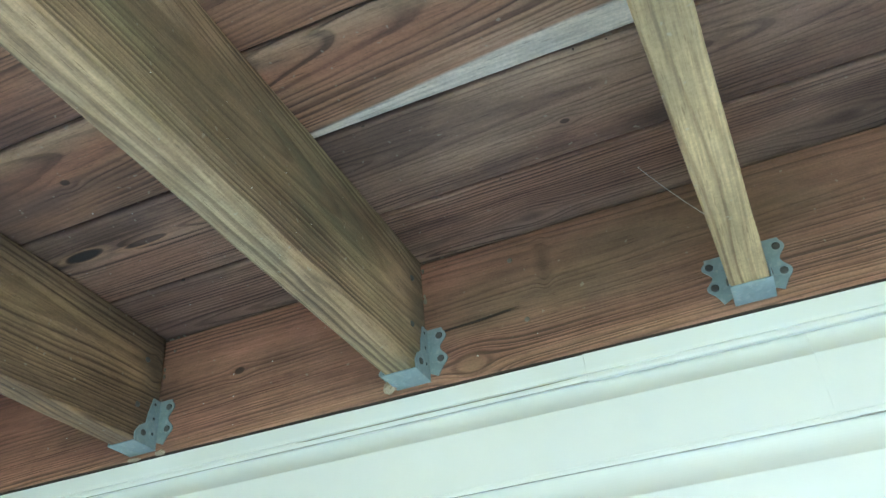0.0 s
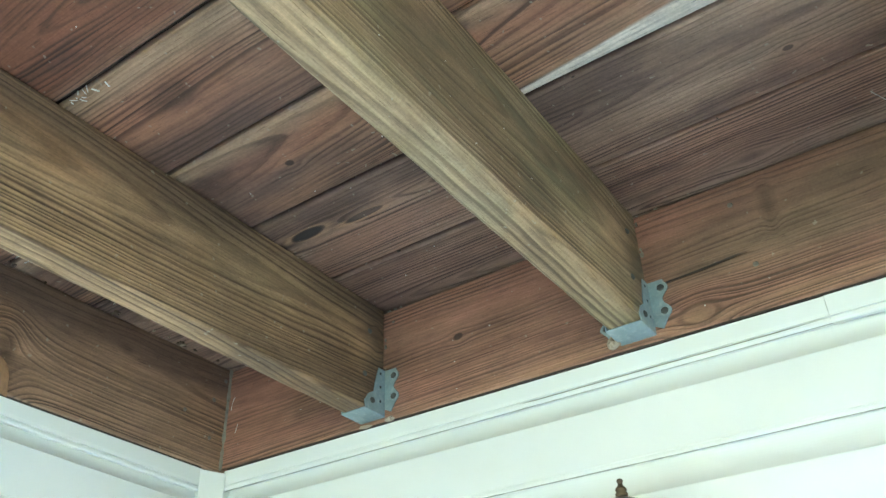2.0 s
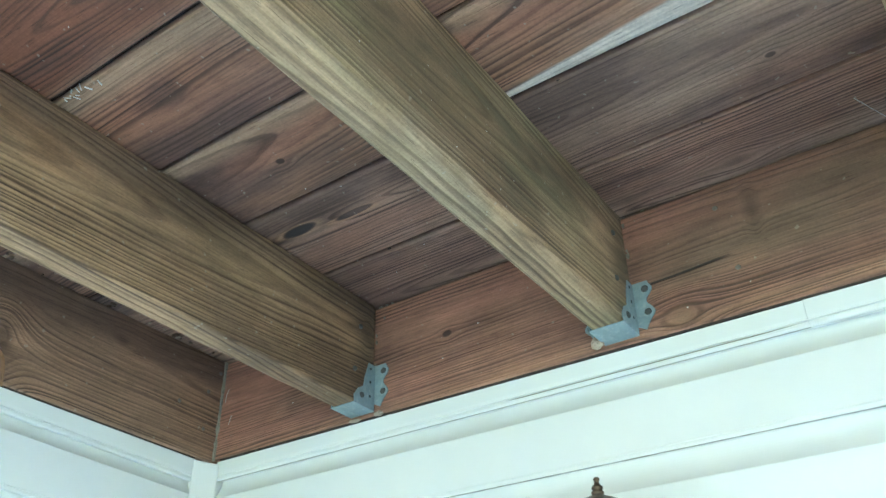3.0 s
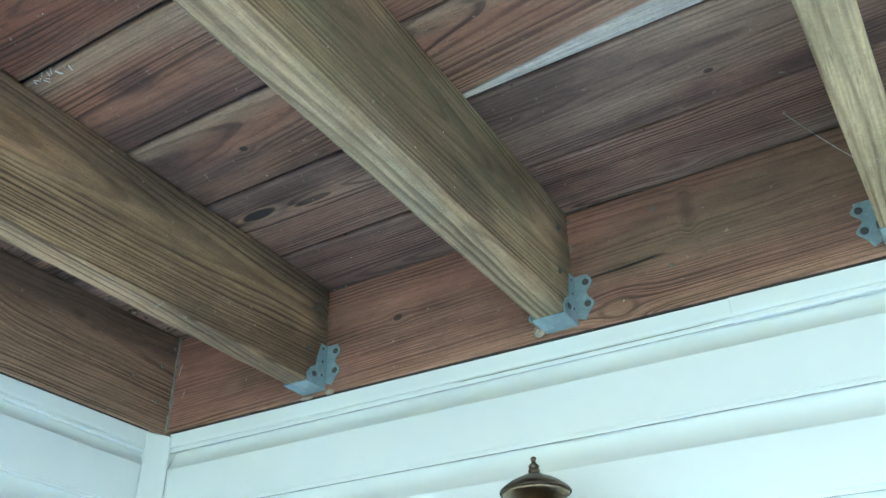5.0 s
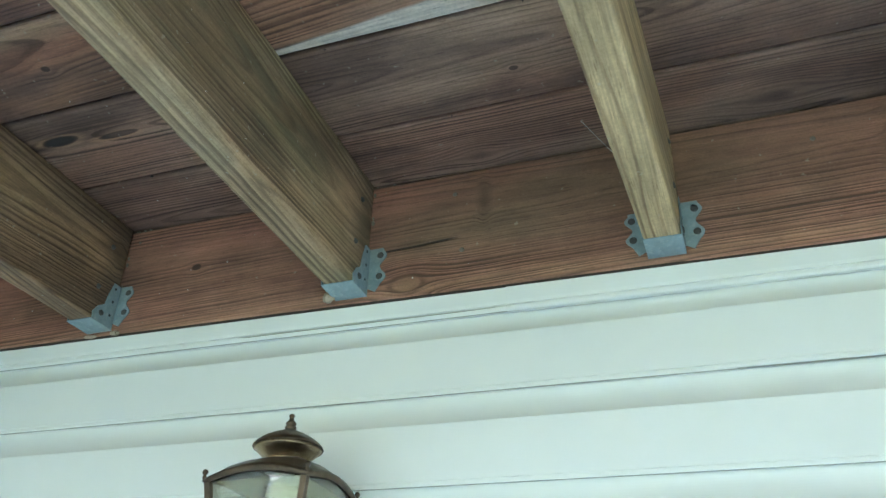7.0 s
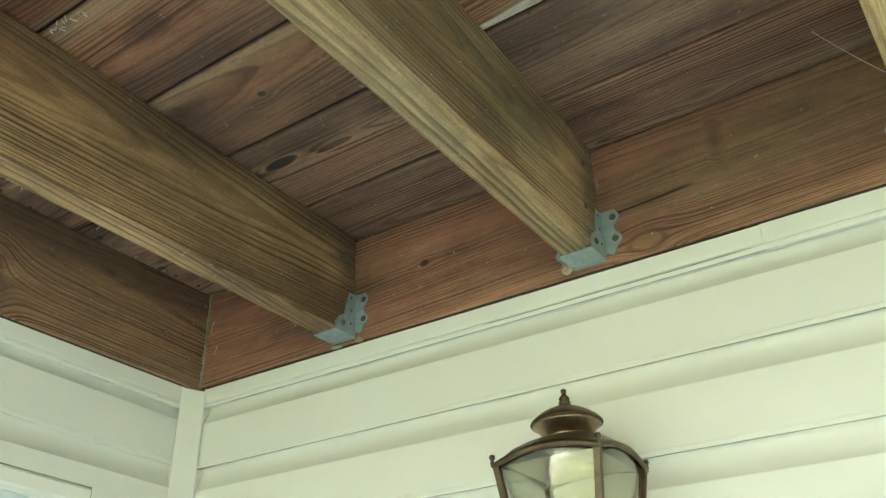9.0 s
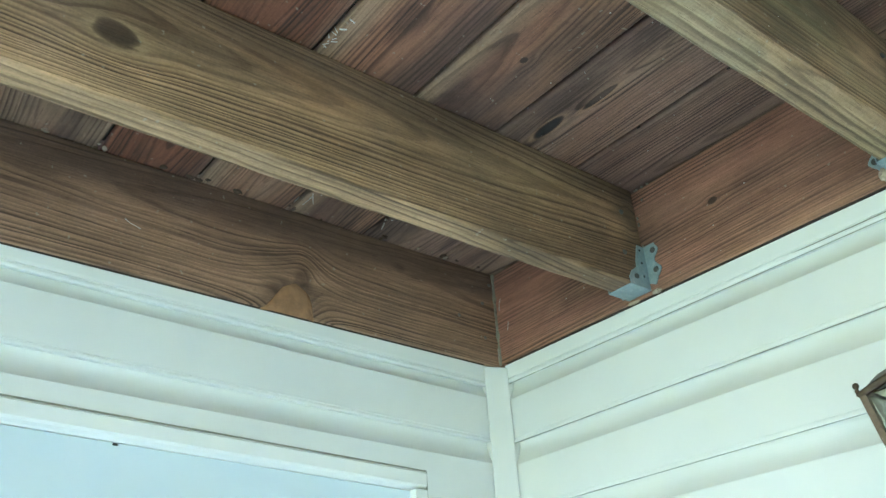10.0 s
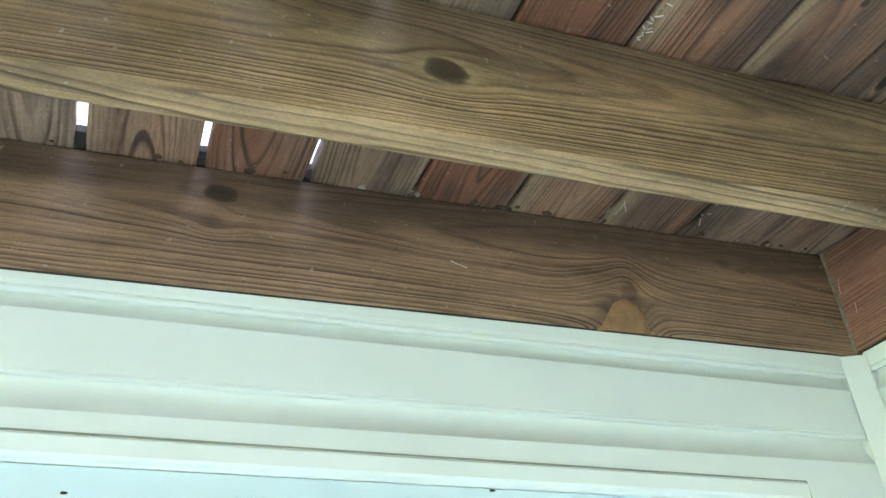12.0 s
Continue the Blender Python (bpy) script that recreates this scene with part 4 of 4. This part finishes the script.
for i in range(22):
    x = rnd.choice((0.02, 0.06, 0.10, 0.18)) + rnd.uniform(-0.01, 0.05)
    y = -rnd.choice((0.115, 0.272, 0.413, 0.562)) + rnd.uniform(-0.012, 0.012)
    a = Vector((x, y, 2.6))
    web((a, a + Vector((rnd.uniform(-0.012, 0.012), rnd.uniform(-0.012, 0.012), -rnd.uniform(0.002, 0.012)))), rnd.uniform(0.0002, 0.0006), "tuft of white cobweb hanging from the deck planks")
# curled wisps on the rim board and the ledger
for pts in (((0.0006, -0.655, 2.505), (0.003, -0.648, 2.499), (0.002, -0.641, 2.498), (0.004, -0.634, 2.494)),
            ((0.016, -0.0006, 2.545), (0.013, -0.002, 2.535), (0.012, -0.002, 2.522)), ((0.030, -0.0006, 2.495), (0.027, -0.002, 2.480))):
    web(pts, 0.00035, "curled pale wisp of cobweb on the timber")
# flecks of dust and paint on the timber
for i in range(60):
    k = rnd.randrange(4)
    s = rnd.uniform(0.0004, 0.0011)
    if k == 0:
        at = (rnd.uniform(0.34, 0.69), -rnd.uniform(0.05, 0.75), 2.5995)
    elif k == 1:
        at = (rnd.uniform(0.02, 0.28), -rnd.uniform(0.05, 0.6), 2.5995)
    elif k == 2:
        at = (rnd.uniform(0.05, 0.9), -0.0003, rnd.uniform(2.43, 2.58))
    else:
        s *= 0.6
        at = (0.7388, -rnd.uniform(0.2, 0.75), rnd.uniform(2.45, 2.58))
    bm = bmesh.new()
    bmesh.ops.create_icosphere(bm, subdivisions=1, radius=1.0)
    for v in bm.verts:
        v.co = Vector(at) + Vector((v.co.x * s * rnd.uniform(0.7, 1.6), v.co.y * s, v.co.z * s * 0.8))
    tagged(part("dust_fleck", bm, M_WEB), "tiny white fleck of dust stuck to the timber", "dust fleck", group="dust flecks")
for y, z in ((-0.625, 2.2095), (-1.08, 2.199)):
    bm = bmesh.new()
    bmesh.ops.create_icosphere(bm, subdivisions=2, radius=1.0)
    for v in bm.verts:
        v.co = Vector((-0.0163, y, z)) + Vector((v.co.x * 0.0012, v.co.y * 0.0035 * (1 + 0.5 * noise.noise(v.co * 3)), v.co.z * 0.0016))
    tagged(part("dead_insect", bm, M_BUG), "small dark dead insect on the pale blue sash", "insect", group="insects on the sash")
